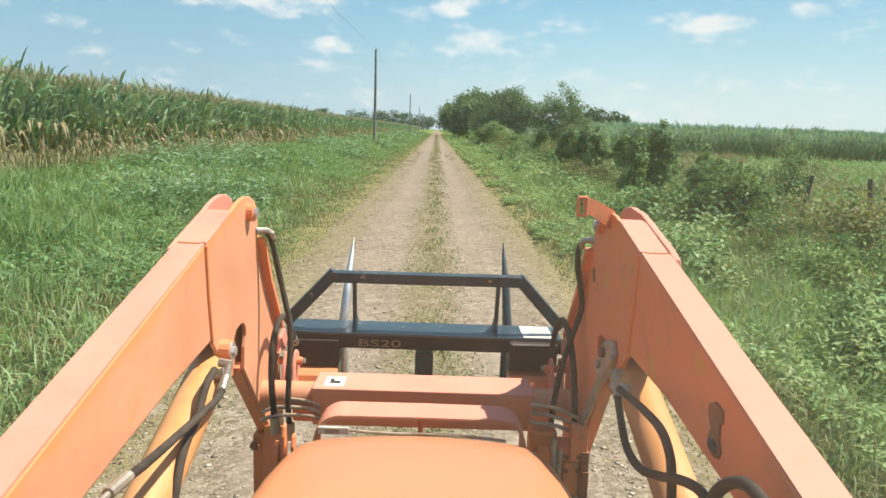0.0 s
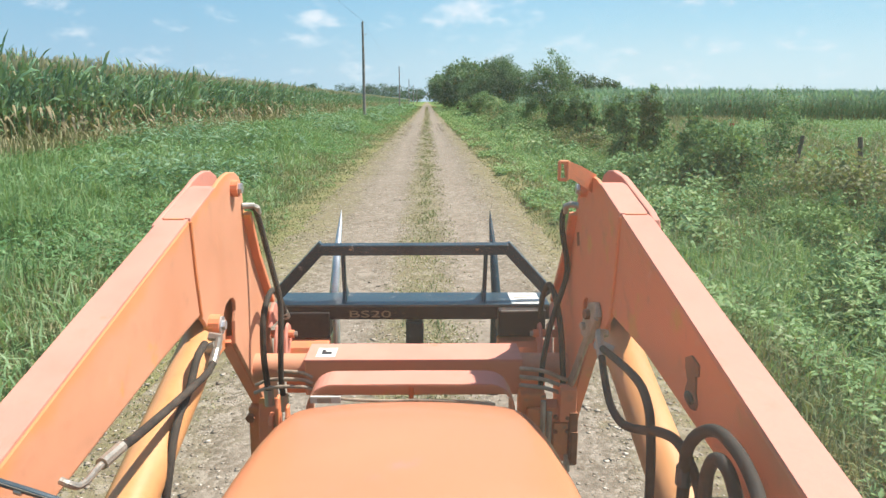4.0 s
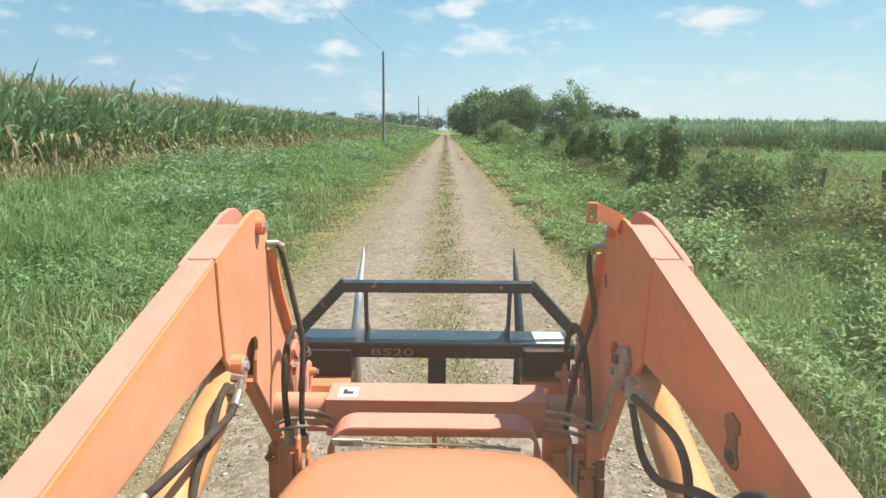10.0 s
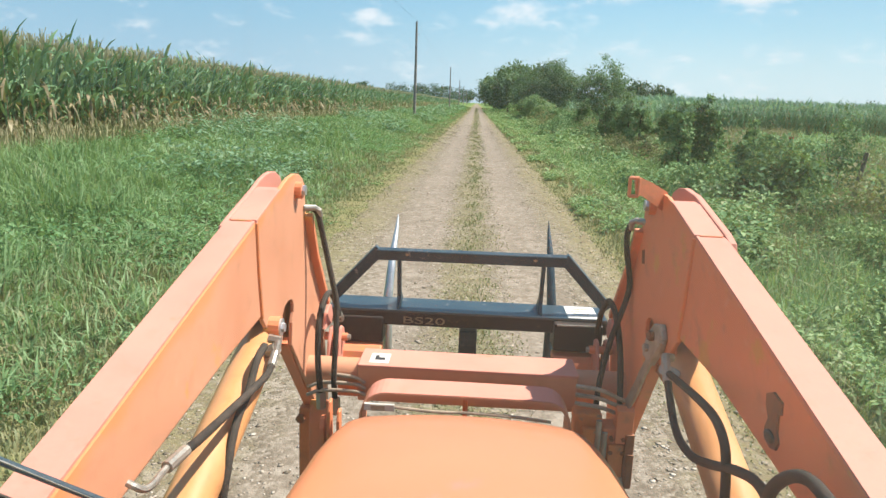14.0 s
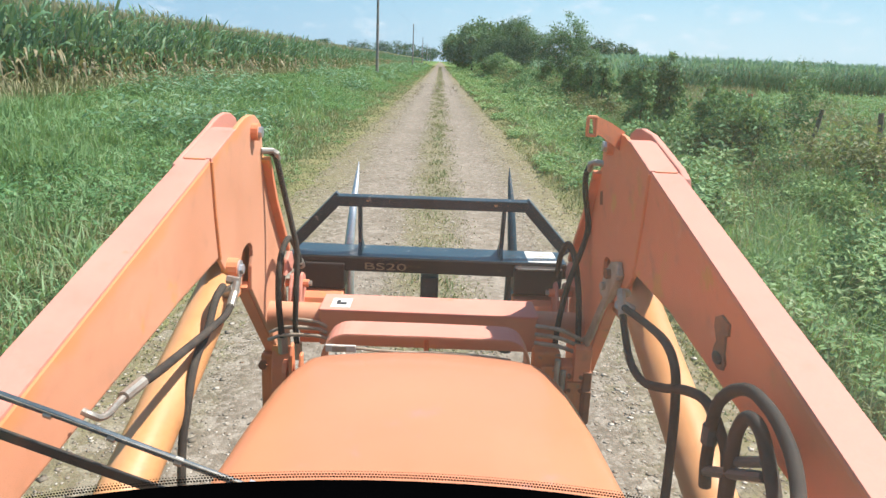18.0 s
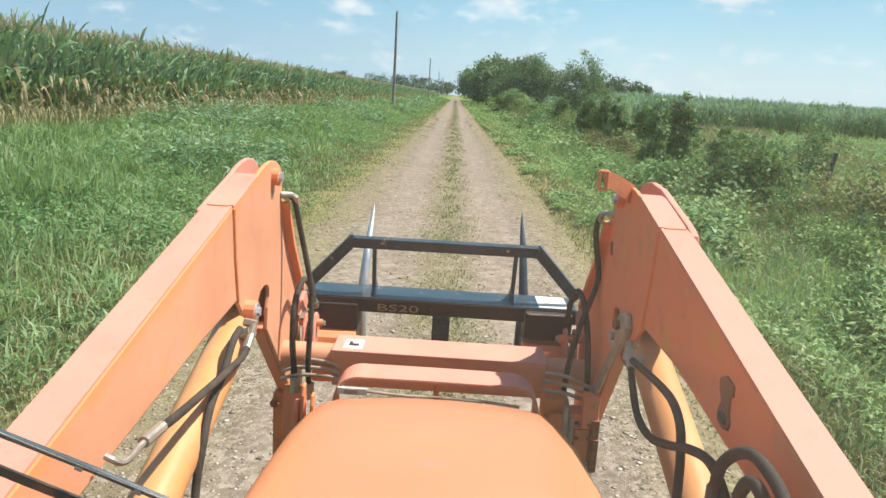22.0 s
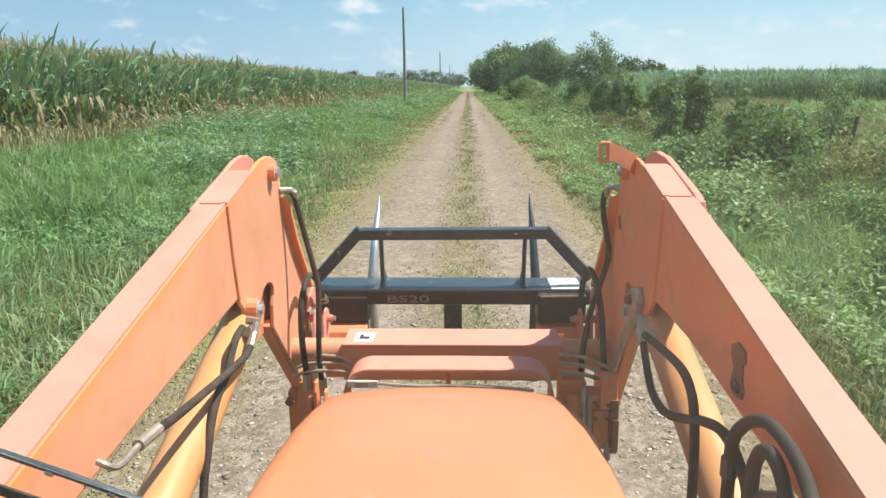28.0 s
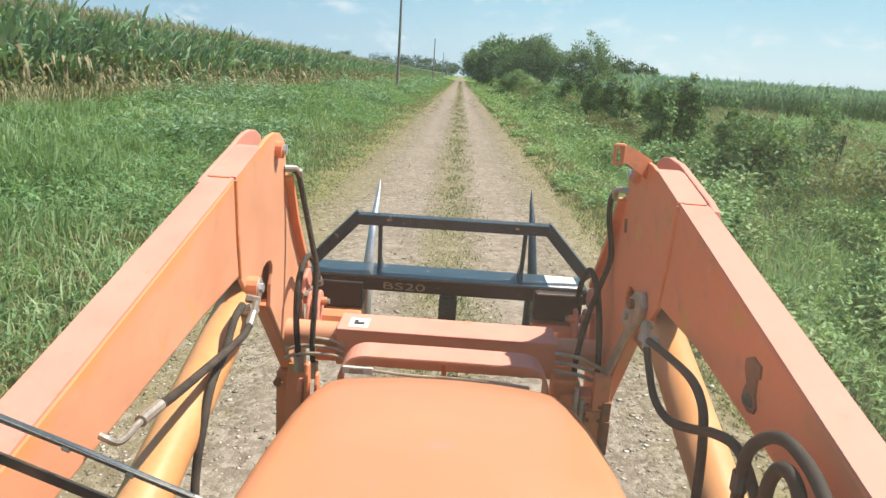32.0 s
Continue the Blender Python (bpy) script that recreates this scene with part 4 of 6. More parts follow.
def tree(name, at, height, wide, low, n_leaves, leaf, mat, label, seed, trunk=0.03, stems=1, clumps=70, group="", airy=1.0, category="tree"):
    """A tapered trunk with limbs, and a crown of leaves gathered in uneven clumps at the limb ends."""
    r = np.random.default_rng(seed)
    ob = thing(name, label, category, group, at)
    bm = bmesh.new()
    ends = []
    mid = low + (height - low) * 0.5
    for s in range(stems):
        fx, fy = (0, 0) if stems == 1 else r.normal(0, wide * 0.10, 2)
        top = (fx * 3 + r.normal(0, wide * 0.03), fy * 3 + r.normal(0, wide * 0.03), height * (0.9 if stems == 1 else r.uniform(0.6, 0.9)))
        limb(bm, (fx * 0.4, fy * 0.4, -0.15), top, height * trunk, height * trunk * 0.15, seed + s)
        for i in range(max(3, clumps // (6 * stems))):
            f = r.uniform(0.22, 0.85)
            a = r.uniform(0, 6.28)
            z0 = f * top[2]
            reach = wide * 0.5 * math.sqrt(max(0.1, 1 - ((z0 + 0.12 * height - mid) / (height - low) / 0.55) ** 2)) * r.uniform(0.6, 0.95)
            e = (top[0] * f + math.cos(a) * reach, top[1] * f + math.sin(a) * reach, min(height * 0.95, z0 + reach * r.uniform(0.1, 0.6)))
            limb(bm, (top[0] * f, top[1] * f, z0), e, height * trunk * 0.4 * (1 - 0.6 * f), height * trunk * 0.06, seed * 7 + i, 5, 0.15)
            ends.append(e)
    part("trunk" if stems == 1 else "stems", bm, BARK, ob, smooth=True)
    c = r.normal(0, 1, (clumps, 3))
    c /= np.linalg.norm(c, axis=1, keepdims=True)
    rad = r.uniform(0.35, 1.0, (clumps, 1)) ** 0.5 * r.uniform(0.78, 1.1, (clumps, 1))
    c = c * rad * [wide * 0.46, wide * 0.46, (height - low) * 0.46] + [0, 0, mid]
    if ends:
        c = np.concatenate([c, np.array(ends)])
    weight = r.uniform(0.4, 1.6, len(c))
    which = r.choice(len(c), n_leaves, p=weight / weight.sum())
    spot = c[which] + r.normal(0, 1, (n_leaves, 3)) * np.array([1, 1, 0.75]) * wide * 0.075 * airy * weight[which][:, None] ** 0.5
    spot[:, 2] = np.maximum(spot[:, 2], low * 0.5 + 0.05)
    out = spot - [0, 0, mid]
    d = out / (np.linalg.norm(out, axis=1, keepdims=True) + 0.1) * 0.5 + r.normal(0, 0.7, (n_leaves, 3)) - [0, 0, 0.25]
    nrm = out / (np.linalg.norm(out, axis=1, keepdims=True) + 0.1) * 0.7 + r.normal(0, 0.45, (n_leaves, 3)) + [0, 0, 0.5]
    size = leaf * r.uniform(0.6, 1.35, n_leaves)
    crown = new("crown", mesh_from("crown", *leaves(spot, d, nrm, size, size * 0.55), mat))
    crown.parent = ob
    return ob


def on_ground(x, y, dz=0.0):
    return (x, y, float(ground_z(x, y)) + dz)


def make_trees():
    tree("roadside_tree", on_ground(10.6, 108), 8.4, 8.6, 0.5, 30000, 0.26, TREE, "broad round dark green tree beside the road", 11, 0.026, 3, 90, airy=0.85)
    tree("roadside_tree", on_ground(7.9, 96), 3.6, 4.2, 0.1, 9000, 0.22, LIGHTBUSH, "low pale green bushy tree in front of the roadside trees", 13, 0.02, 4, 50, airy=1.0)
    tree("roadside_tree", on_ground(11.9, 70), 6.6, 5.0, 0.5, 11000, 0.19, HEDGE, "airy light-leaved tree standing in the fence line", 17, 0.022, 2, 56, airy=0.95)
    row = [(10.5, 128, 7.5, 8), (9.5, 150, 9, 8), (7.6, 172, 9, 8), (10.5, 190, 13, 12), (7, 225, 12, 11), (9, 262, 13, 13), (7.5, 310, 14, 14), (10, 370, 15, 16)]
    for i, (x, y, h, wd) in enumerate(row):
        tree("roadside_tree", on_ground(x, y), h, wd, 0.8, 5200, 0.55 + y / 900, TREE, "dark green tree in the row along the road", 30 + i, 0.024, 1, 60, "row of roadside trees")
    far = [(70, 330, 14, 17), (78, 338, 13, 13), (88, 350, 12, 13), (83, 440, 19, 17), (300, 560, 13, 17), (318, 560, 11, 12),
           (-88, 560, 15, 15), (-100, 575, 12, 16), (-70, 640, 15, 22), (-52, 660, 16, 20), (-42, 690, 17, 22), (-30, 720, 17, 20), (-18, 760, 16, 20), (-10, 800, 15, 18),
           (30, 420, 15, 18), (44, 440, 14, 16), (56, 455, 15, 16), (20, 520, 15, 22), (250, 620, 12, 26)]
    for i, (x, y, h, wd) in enumerate(far):
        tree("distant_tree", on_ground(x, y), h, wd, 1.5, 1500, 1.3, FARTREE, "hazy green tree far off at a field edge", 60 + i, 0.022, 1, 34, "distant trees")


make_trees()


def make_bushes():
    """Brambles and saplings along the fence line."""
    kinds = [tree("bramble_bush", (0, 0, 0), 1.5, 2.6, 0.05, 3600, 0.14, BUSH, "tangled green bramble bush on the fence line", 200, 0.012, 6, 40, "fence-line bushes", 0.8, "bush"),
             tree("bramble_bush", (0, 0, 0), 1.15, 2.9, 0.05, 3600, 0.13, BUSH, "low spreading bramble bush on the fence line", 201, 0.012, 6, 46, "fence-line bushes", 0.75, "bush"),
             tree("bramble_bush", (0, 0, 0), 1.9, 2.3, 0.05, 3800, 0.15, BUSH, "tall leafy bush with some browned leaves", 202, 0.012, 5, 40, "fence-line bushes", 0.85, "bush"),
             tree("dry_bush", (0, 0, 0), 1.25, 2.4, 0.05, 2800, 0.11, DRYBUSH, "browned thin brush on the fence line", 203, 0.012, 7, 46, "fence-line bushes", 1.1, "bush")]
    kinds += [tree("bramble_bush", (0, 0, 0), 1.3, 2.0, 0.05, 2800, 0.12, LIGHTBUSH, "pale yellow-green bush with broad leaves", 204, 0.012, 6, 30, "fence-line bushes", 0.95, "bush"),
              tree("bramble_bush", (0, 0, 0), 1.7, 1.7, 0.05, 3600, 0.13, HEDGE, "dark green upright bush on the fence line", 205, 0.012, 4, 30, "fence-line bushes", 1.2, "bush")]
    r = random.Random(5)
    spots, y = [], 14.0
    while y < 95:
        spots.append((8.0 + r.uniform(-0.7, 1.0), y, r.choice((0, 0, 1, 2, 2, 3, 4, 5, 5)), r.uniform(0.6, 0.95) * (1.0 if y < 42 else min(1.4, y / 42))))
        if r.random() < 0.4:
            spots.append((6.7 + r.uniform(-0.4, 0.4), y + 0.8, r.choice((1, 3, 4)), r.uniform(0.4, 0.6)))
        if r.random() < 0.45:
            spots.append((8.9 + r.uniform(-0.5, 0.5), y + 0.5, r.choice((0, 3, 4, 5)), r.uniform(0.5, 0.8) * min(1.0, 0.5 + y / 50)))
        y += r.uniform(1.5, 3.2) * (1 + y / 90)
    for k in range(15):
        y = 6.0 + k * 0.9
        spots.append((5.6 + y * 0.09 + r.uniform(-0.5, 1.1), y, r.choice((0, 1, 4, 4, 4)), r.uniform(0.4, 0.66)))
    used = set()
    for x, y, k, s in spots:
        if 16.5 < y < 26.0:
            s *= 0.68
        m = pose(*on_ground(x, y), 0, 0, r.uniform(0, 360)) @ Matrix.Diagonal((s, s, s * r.uniform(0.85, 1.1), 1))
        if k in used:
            copy_thing(kinds[k], m)
        else:
            kinds[k].matrix_basis = m
            kinds[k].scale = (1, 1, 1)
            used.add(k)
    sap = tree("sapling", on_ground(8.4, 27), 3.1, 1.15, 0.1, 4200, 0.12, HEDGE, "slender leafy sapling rising from the brambles", 210, 0.012, 2, 44, "saplings", 1.15)
    for x, y, s, a in ((7.9, 38, 1.0, 80), (8.4, 47, 1.05, 200), (8.3, 56, 1.0, 20), (8.5, 32, 0.85, 300), (8.0, 43, 0.95, 120)):
        copy_thing(sap, pose(*on_ground(x, y), 0, 0, a) @ Matrix.Diagonal((s, s, s, 1)))
    vine = tree("climbing_vine", on_ground(7.1, 25.5), 2.75, 0.95, 0.0, 2700, 0.15, BUSH, "narrow clump of vines climbing an old post", 230, 0.02, 1, 26, "climbing vines", 1.25, "vine")
    for x, y, s, a in ((8.5, 27, 1.02, 40), (7.7, 20.2, 0.84, 100), (7.4, 32.5, 1.0, 160), (8.0, 37.5, 1.05, 220), (8.2, 43.5, 1.1, 280)):
        copy_thing(vine, pose(*on_ground(x, y), 0, 0, a) @ Matrix.Diagonal((s, s, s * (1 + 0.08 * math.sin(a)), 1)))
    tree("sapling", on_ground(9.9, 19.5), 2.9, 1.6, 0.4, 1900, 0.085, BUSH, "tall airy sapling with small pale leaves", 211, 0.008, 2, 34, "saplings", 0.9)


make_bushes()


# ---- fence, poles ----
def make_fence():
    r = random.Random(9)
    ys = [14.5, 17.6, 21.0, 25, 29.5, 34, 39, 43.5, 48, 53, 58, 63]
    tops = []
    for i, y in enumerate(ys):
        h = r.uniform(1.5, 1.75)
        x = 9.2 + r.uniform(-0.15, 0.15)
        ob = thing("fence_post", "dark weathered wooden fence post leaning in the weeds", "fence post", "field fence posts", on_ground(x, y))
        lean = (r.uniform(-0.2, 0.2), r.uniform(-0.12, 0.12))
        bm = sweep([(0, 0, -0.2), (lean[0] * 0.5, lean[1] * 0.5, h * 0.5), (lean[0], lean[1], h)], [0.066, 0.060, 0.05], 9)
        part("post", bm, POST, ob, smooth=True)
        if i == 2:
            part("post_top", sweep([(lean[0], lean[1], h), (lean[0], lean[1], h + 0.06)], [0.064, 0.058], 9), REDTOP, ob, "red-painted post top")
        tops.append((x + lean[0] * 0.8, y + lean[1] * 0.8, on_ground(x, y)[2], h))
    for f in (0.45, 0.85):
        pts = [(a, b, c + h * f) for a, b, c, h in tops]
        ob = thing("fence_wire", "thin rusty wire strung between the fence posts", "fence wire", "field fence wires", pts[0])
        part("wire", sweep([Vector(p) - Vector(pts[0]) for p in pts], 0.004, 5), WIRE, ob)


make_fence()


def make_poles():
    h, x0 = 9.4, -6.2
    spots = [(x0, -18), (x0, 72), (x0 + 0.1, 162), (x0, 252), (x0 - 0.1, 342), (x0, 432)]
    tops = []
    for x, y in spots:
        b = on_ground(x, y)
        ob = thing("utility_pole", "grey weathered wooden utility pole in the verge", "utility pole", "power line poles", b)
        part("post", sweep([(0, 0, -0.3), (0.01, 0, 3), (0.0, 0.02, 6), (-0.03, 0, h)], [0.16, 0.145, 0.125, 0.10], 14), WOOD, ob, smooth=True)
        part("insulator", sweep([(0, 0, h), (0, 0, h + 0.05), (0, 0, h + 0.1), (0, 0, h + 0.16)], [0.02, 0.05, 0.045, 0.02], 10), ZINC, ob, "small grey insulator on the pole top")
        part("bracket", sweep([(0.1, 0, h - 1.2), (0.32, 0, h - 1.15), (0.34, 0, h - 1.05)], 0.02, 8), ZINC, ob, "small metal bracket")
        tops.append(Vector((b[0], b[1], b[2] + h + 0.15)))
    for a, b in zip(tops, tops[1:]):
        n = 16
        pts = [a.lerp(b, i / n) - Vector((0, 0, 4 * 1.1 * (i / n) * (1 - i / n))) - a for i in range(n + 1)]
        ob = thing("power_line", "thin dark power line sagging between poles", "cable", "power lines", a)
        part("cable", sweep(pts, 0.007, 6), WIRE, ob)


make_poles()


# ---- tractor with front loader ----
tractor = thing("tractor", "orange farm tractor with a raised front loader on the gravel road", "tractor")


def make_hood():
    bm = bmesh.new()
    rings = []
    for y, hw, top, cor in ((0.62, 0.42, 1.447, 0.035), (0.9, 0.415, 1.447, 0.035), (1.2, 0.407, 1.443, 0.035), (1.45, 0.397, 1.433, 0.036), (1.65, 0.386, 1.419, 0.038),
                            (1.8, 0.372, 1.402, 0.042), (1.9, 0.358, 1.385, 0.05), (1.97, 0.338, 1.362, 0.06), (2.005, 0.315, 1.33, 0.07), (2.025, 0.29, 1.26, 0.08)):
        y, hw, top, cor = y * 0.93, hw * 0.93, 2.25 - (2.25 - top) * 0.93, cor * 0.93
        ring = []
        crown = 0.017
        for k in range(41):
            s = -1 + k / 20
            a = abs(s)
            if a < 0.62:
                x, z = hw * a / 0.62 * 0.84, top - crown * (a / 0.62) ** 2
            elif a < 0.82:
                q = (a - 0.62) / 0.2 * math.pi / 2
                x, z = hw * 0.84 + hw * 0.16 * math.sin(q), top - crown - cor * (1 - math.cos(q))
            else:
                q = (a - 0.82) / 0.18
                x, z = hw * (1 - 0.02 * q), top - crown - cor - q * (top - crown - cor - 1.0)
            ring.append(bm.verts.new((math.copysign(x, s) if s else 0, y, z)))
        rings.append(ring)
    for a, b in zip(rings, rings[1:]):
        for k in range(40):
            bm.faces.new((a[k], a[k + 1], b[k + 1], b[k]))
    bm.faces.new(rings[-1])
    bm.faces.new(rings[0][::-1])
    hood = part("hood", bm, HOOD, tractor, "smooth faded orange engine hood", smooth=True)
    hood.data.shade_smooth()
    part("grille_guard_foot", box(-0.30, 0.30, 2.03, 2.2, 0.85, 1.12, 0.02), ORANGE, tractor)


make_hood()


def make_guard():
    """The flat bar that arches over the hood's nose."""
    arc = [(0.25 + 0.085 * math.sin(q), 1.277 + 0.085 * math.cos(q)) for q in np.linspace(0, math.pi / 2, 9)]
    pts = [(-0.335, 1.05)] + [(-x, z) for x, z in arc[::-1]] + [(0, 1.3635)] + arc + [(0.335, 1.05)]
    bm = bmesh.new()
    rows = []
    for i, (x, z) in enumerate(pts):
        a, b = pts[max(0, i - 1)], pts[min(len(pts) - 1, i + 1)]
        t = Vector((b[0] - a[0], b[1] - a[1])).normalized()
        nx, nz = t.y, -t.x
        rows.append([bm.verts.new((x + nx * d, y, z + nz * d)) for y, d in ((2.095, 0), (2.215, 0), (2.215, 0.008), (2.095, 0.008))])
    for a, b in zip(rows, rows[1:]):
        for k in range(4):
            bm.faces.new((a[k], a[(k + 1) % 4], b[(k + 1) % 4], b[k]))
    bm.faces.new(rows[0])
    bm.faces.new(rows[-1][::-1])
    g = part("hood_guard", bm, LIT_ORANGE, tractor, "arched flat orange bar over the hood nose")
    bm = bmesh.new()
    rows = [[bm.verts.new((x, y, z + dz)) for y, dz in ((2.0965, 0.0008), (2.2135, 0.0008), (2.2135, 0.0032), (2.0965, 0.0032))] for x, z in pts[5:-5]]
    for a, b in zip(rows, rows[1:]):
        for k in range(4):
            bm.faces.new((a[k], a[(k + 1) % 4], b[(k + 1) % 4], b[k]))
    bm.faces.new(rows[0])
    bm.faces.new(rows[-1][::-1])
    part("top_face", bm, FADED_SHEEN, g, "faded guard top with sky sheen in its colour")
    part("stay", sweep([(0.0, 2.15, 1.355), (0.0, 2.15, 1.1)], 0.008, 8), ORANGE, g)
    part("lower_rail", box(-0.30, 0.30, 2.10, 2.16, 1.20, 1.255, 0.01), ORANGE, g)
    plate = part("plate", box(-0.318, -0.222, 2.083, 2.094, 1.308, 1.331, 0.002), WHITE, g, "worn white plate with a grey middle")
    part("plate_middle", box(-0.296, -0.252, 2.0815, 2.0835, 1.309, 1.327, 0), PIPE, plate, "grey dirty middle")
    # strip added for the thin pale line under the guard
    part("pale_strip", sweep(glide([(-0.222, 2.09, 1.321), (-0.10, 2.088, 1.314), (0.02, 2.09, 1.315), (0.16, 2.092, 1.309), (0.27, 2.10, 1.295)], 4), 0.0055, 8), PIPE, g, "thin pale strip behind the guard")


make_guard()


def loader_arm(side):
    """One side of the loader: box beam, knee plates, leg and lift cylinder."""
    if side < 0:
        xi, xo, top0, rise, low0, drop, up = -0.587, -0.664, 1.476, 0.2436, 1.4505, 0.1106, 0.0
        rim, proud, axis = 0.004, 0.010, 0.612
    else:
        xi, xo, top0, rise, low0, drop, up = 0.578, 0.657, 1.5026, 0.2376, 1.503, 0.0928, 0.012
        rim, proud, axis = 0.009, 0.017, 0.625

    # sunlit left arm and shaded right arm are told apart by colour
    paint = LIT_ORANGE if side < 0 else ORANGE

    def top_at(y, d=0.0):
        return (y, top0 + rise * y + d)

    def low_at(y):
        return (y, low0 + drop * y)

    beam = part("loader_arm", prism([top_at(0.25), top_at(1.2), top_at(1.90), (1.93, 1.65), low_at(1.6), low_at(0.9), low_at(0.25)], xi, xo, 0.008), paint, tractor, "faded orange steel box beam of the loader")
    part("top_plate", prism([top_at(0.26, 0.004), top_at(1.20, 0.003), top_at(1.868, 0.003), top_at(1.868, -0.002), top_at(1.20, -0.002), top_at(0.26, -0.002)], xi + side * 0.0012, xo - side * 0.0012, 0), FADED_SHEEN, beam, "faded pinkish top plate with sky sheen in its colour")
    foot = [(2.84, 1.02), (2.79, 0.92), (2.70, 0.985)]
    slot = [(2.235, 1.455), (2.243, 1.53), (2.260, 1.563), (2.258, 1.592), (2.235, 1.612), (2.195, 1.619), (2.150, 1.612), (2.125, 1.592), (2.120, 1.565), (2.130, 1.540), (2.122, 1.505)]
    knee = [top_at(1.878), (2.10, 1.988 + up), (2.16, 2.006 + up * 0.6), (2.21, 2.016), (2.27, 2.021), (2.33, 2.015), (2.385, 1.995), (2.415, 1.96), (2.425, 1.89), (2.53, 1.72), (2.66, 1.56), (2.73, 1.49),
            (2.76, 1.30)] + (foot if side < 0 else [(2.72, 1.00), (2.64, 0.94), (2.50, 1.00), (2.44, 1.10)]) + slot + [(2.03, 1.53), (1.918, 1.64)]
    lip = [(y, z + rim * min(1.0, (y - 1.80) / 0.1)) for y, z in knee[1:9]]
    upper = [top_at(1.83, 0.002), top_at(1.88, rim)] + lip + knee[9:12] + [(2.72, 1.42), (2.50, 1.44), (2.24, 1.50), (2.08, 1.56), (1.93, 1.64), (1.84, 1.70), (1.815, 1.76), (1.808, 1.82), top_at(1.812, -0.035)]
    part("knee_plate", prism(knee, xi - side * 0.003, xi + side * 0.010, 0.003), paint, beam)
    part("knee_plate", prism(upper, xo - side * 0.004, xo + side * proud, 0.004), FADED_SHEEN, beam)
    part("top_cap", prism([top_at(1.872, 0.004), top_at(2.09, 0.004), top_at(2.135, -0.004), top_at(2.135, -0.02), top_at(1.872, -0.014)], xi - side * 0.0028, xo - side * 0.0045, 0.002), FADED_SHEEN, beam)
    part("front_web", prism([(2.425, 1.87), (2.53, 1.70), (2.73, 1.47), (2.71, 1.46), (2.51, 1.69), (2.405, 1.86)], xi - side * 0.03, xo - side * 0.012, 0.002), ORANGE, beam)
    web = [(2.76, 1.30)] + foot + [(2.225, 1.462), (2.245, 1.478), (2.52, 1.28)] if side < 0 else [(2.76, 1.30), (2.72, 1.0), (2.64, 0.95), (2.51, 1.01), (2.45, 1.11), (2.19, 1.47), (2.21, 1.48), (2.46, 1.25)]
    part("leg_web", prism(web, xi + side * 0.011, xi + side * 0.05, 0.002), ORANGE, beam)
    part("weld_bead", sweep([(xi - side * 0.001, 1.872, top_at(1.872, -0.006)[1]), (xi - side * 0.001, 1.888, 1.78), (xi - side * 0.001, 1.913, 1.648)], 0.0062, 8), DIRTY if side < 0 else paint, beam, "raised weld seam")
    part("cap_seam", box(min(xi, xo) + 0.01, max(xi, xo) - 0.01, 1.862, 1.870, top_at(1.866)[1] - 0.012, top_at(1.866)[1] + 0.006, 0.002), ORANGE, beam)
    part("inner_plate", box(min(xi + side * 0.03, xi + side * 0.04), max(xi + side * 0.03, xi + side * 0.04), 2.06, 2.32, 1.44, 1.64, 0.002), DIRTY, beam)
    pin = part("knee_pin", sweep([(xi + side * 0.01, 2.295, 1.966), (xi - side * 0.025, 2.295, 1.966)], 0.028, 14), ORANGE, beam)
    part("bolt_head", sweep([(xi - side * 0.025, 2.295, 1.966), (xi - side * 0.036, 2.295, 1.966)], 0.018, 6), STEEL, pin, "bright bolt head")
    boss = part("cylinder_pin", sweep([(xi + side * 0.01, 1.985, 1.60), (xi - (0.035 if side < 0 else -0.012) * side, 1.985, 1.60)], 0.032, 14), ORANGE, beam)
    if side < 0:
        part("washer", sweep([(xi - side * 0.035, 1.985, 1.60), (xi - side * 0.039, 1.985, 1.60)], 0.027, 18), STEEL, boss, "bright round washer")
        part("bolt_head", sweep([(xi - side * 0.039, 1.985, 1.60), (xi - side * 0.048, 1.985, 1.60)], 0.014, 6), STEEL, boss, "bright bolt head")
    cyl = part("lift_cylinder", sweep([(side * axis, 2.05, 1.575), (side * axis, 2.0, 1.557), (side * axis, 0.75, 1.128), (side * axis, 0.6, 1.077)], [0.036, 0.056, 0.056, 0.05], 24), YELLOW, tractor, "yellow-orange hydraulic lift cylinder", smooth=True)
    part("port", sweep([(side * 0.585, 1.90, 1.545), (side * 0.535, 1.88, 1.575)], 0.017, 10), ZINC, cyl)
    return beam


arm_left, arm_right = loader_arm(-1), loader_arm(1)
tab_bm = bmesh.new()
tab_outline = [(0.588, 2.022), (0.586, 1.955), (0.545, 1.985), (0.50, 2.012), (0.478, 2.016), (0.470, 2.062), (0.49, 2.068), (0.53, 2.052)]
tab_face = tab_bm.faces.new([tab_bm.verts.new((x, 2.14 + (x - 0.47) * 0.6, z)) for x, z in tab_outline])
tab_out = bmesh.ops.extrude_face_region(tab_bm, geom=[tab_face])
bmesh.ops.translate(tab_bm, verts=[v for v in tab_out["geom"] if isinstance(v, bmesh.types.BMVert)], vec=(0, 0.012, 0))
tab = part("hook_tab", tab_bm, ORANGE, arm_right, "orange tab with an eye")
part("slot_eye", sweep([(0.470 + 0.013 * max(-1, min(1, 1.5 * math.cos(a))), 2.146, 2.040 + 0.027 * max(-1, min(1, 1.35 * math.sin(a)))) for a in np.linspace(0, 2 * math.pi, 33)], 0.0055, 8), ORANGE, tab)
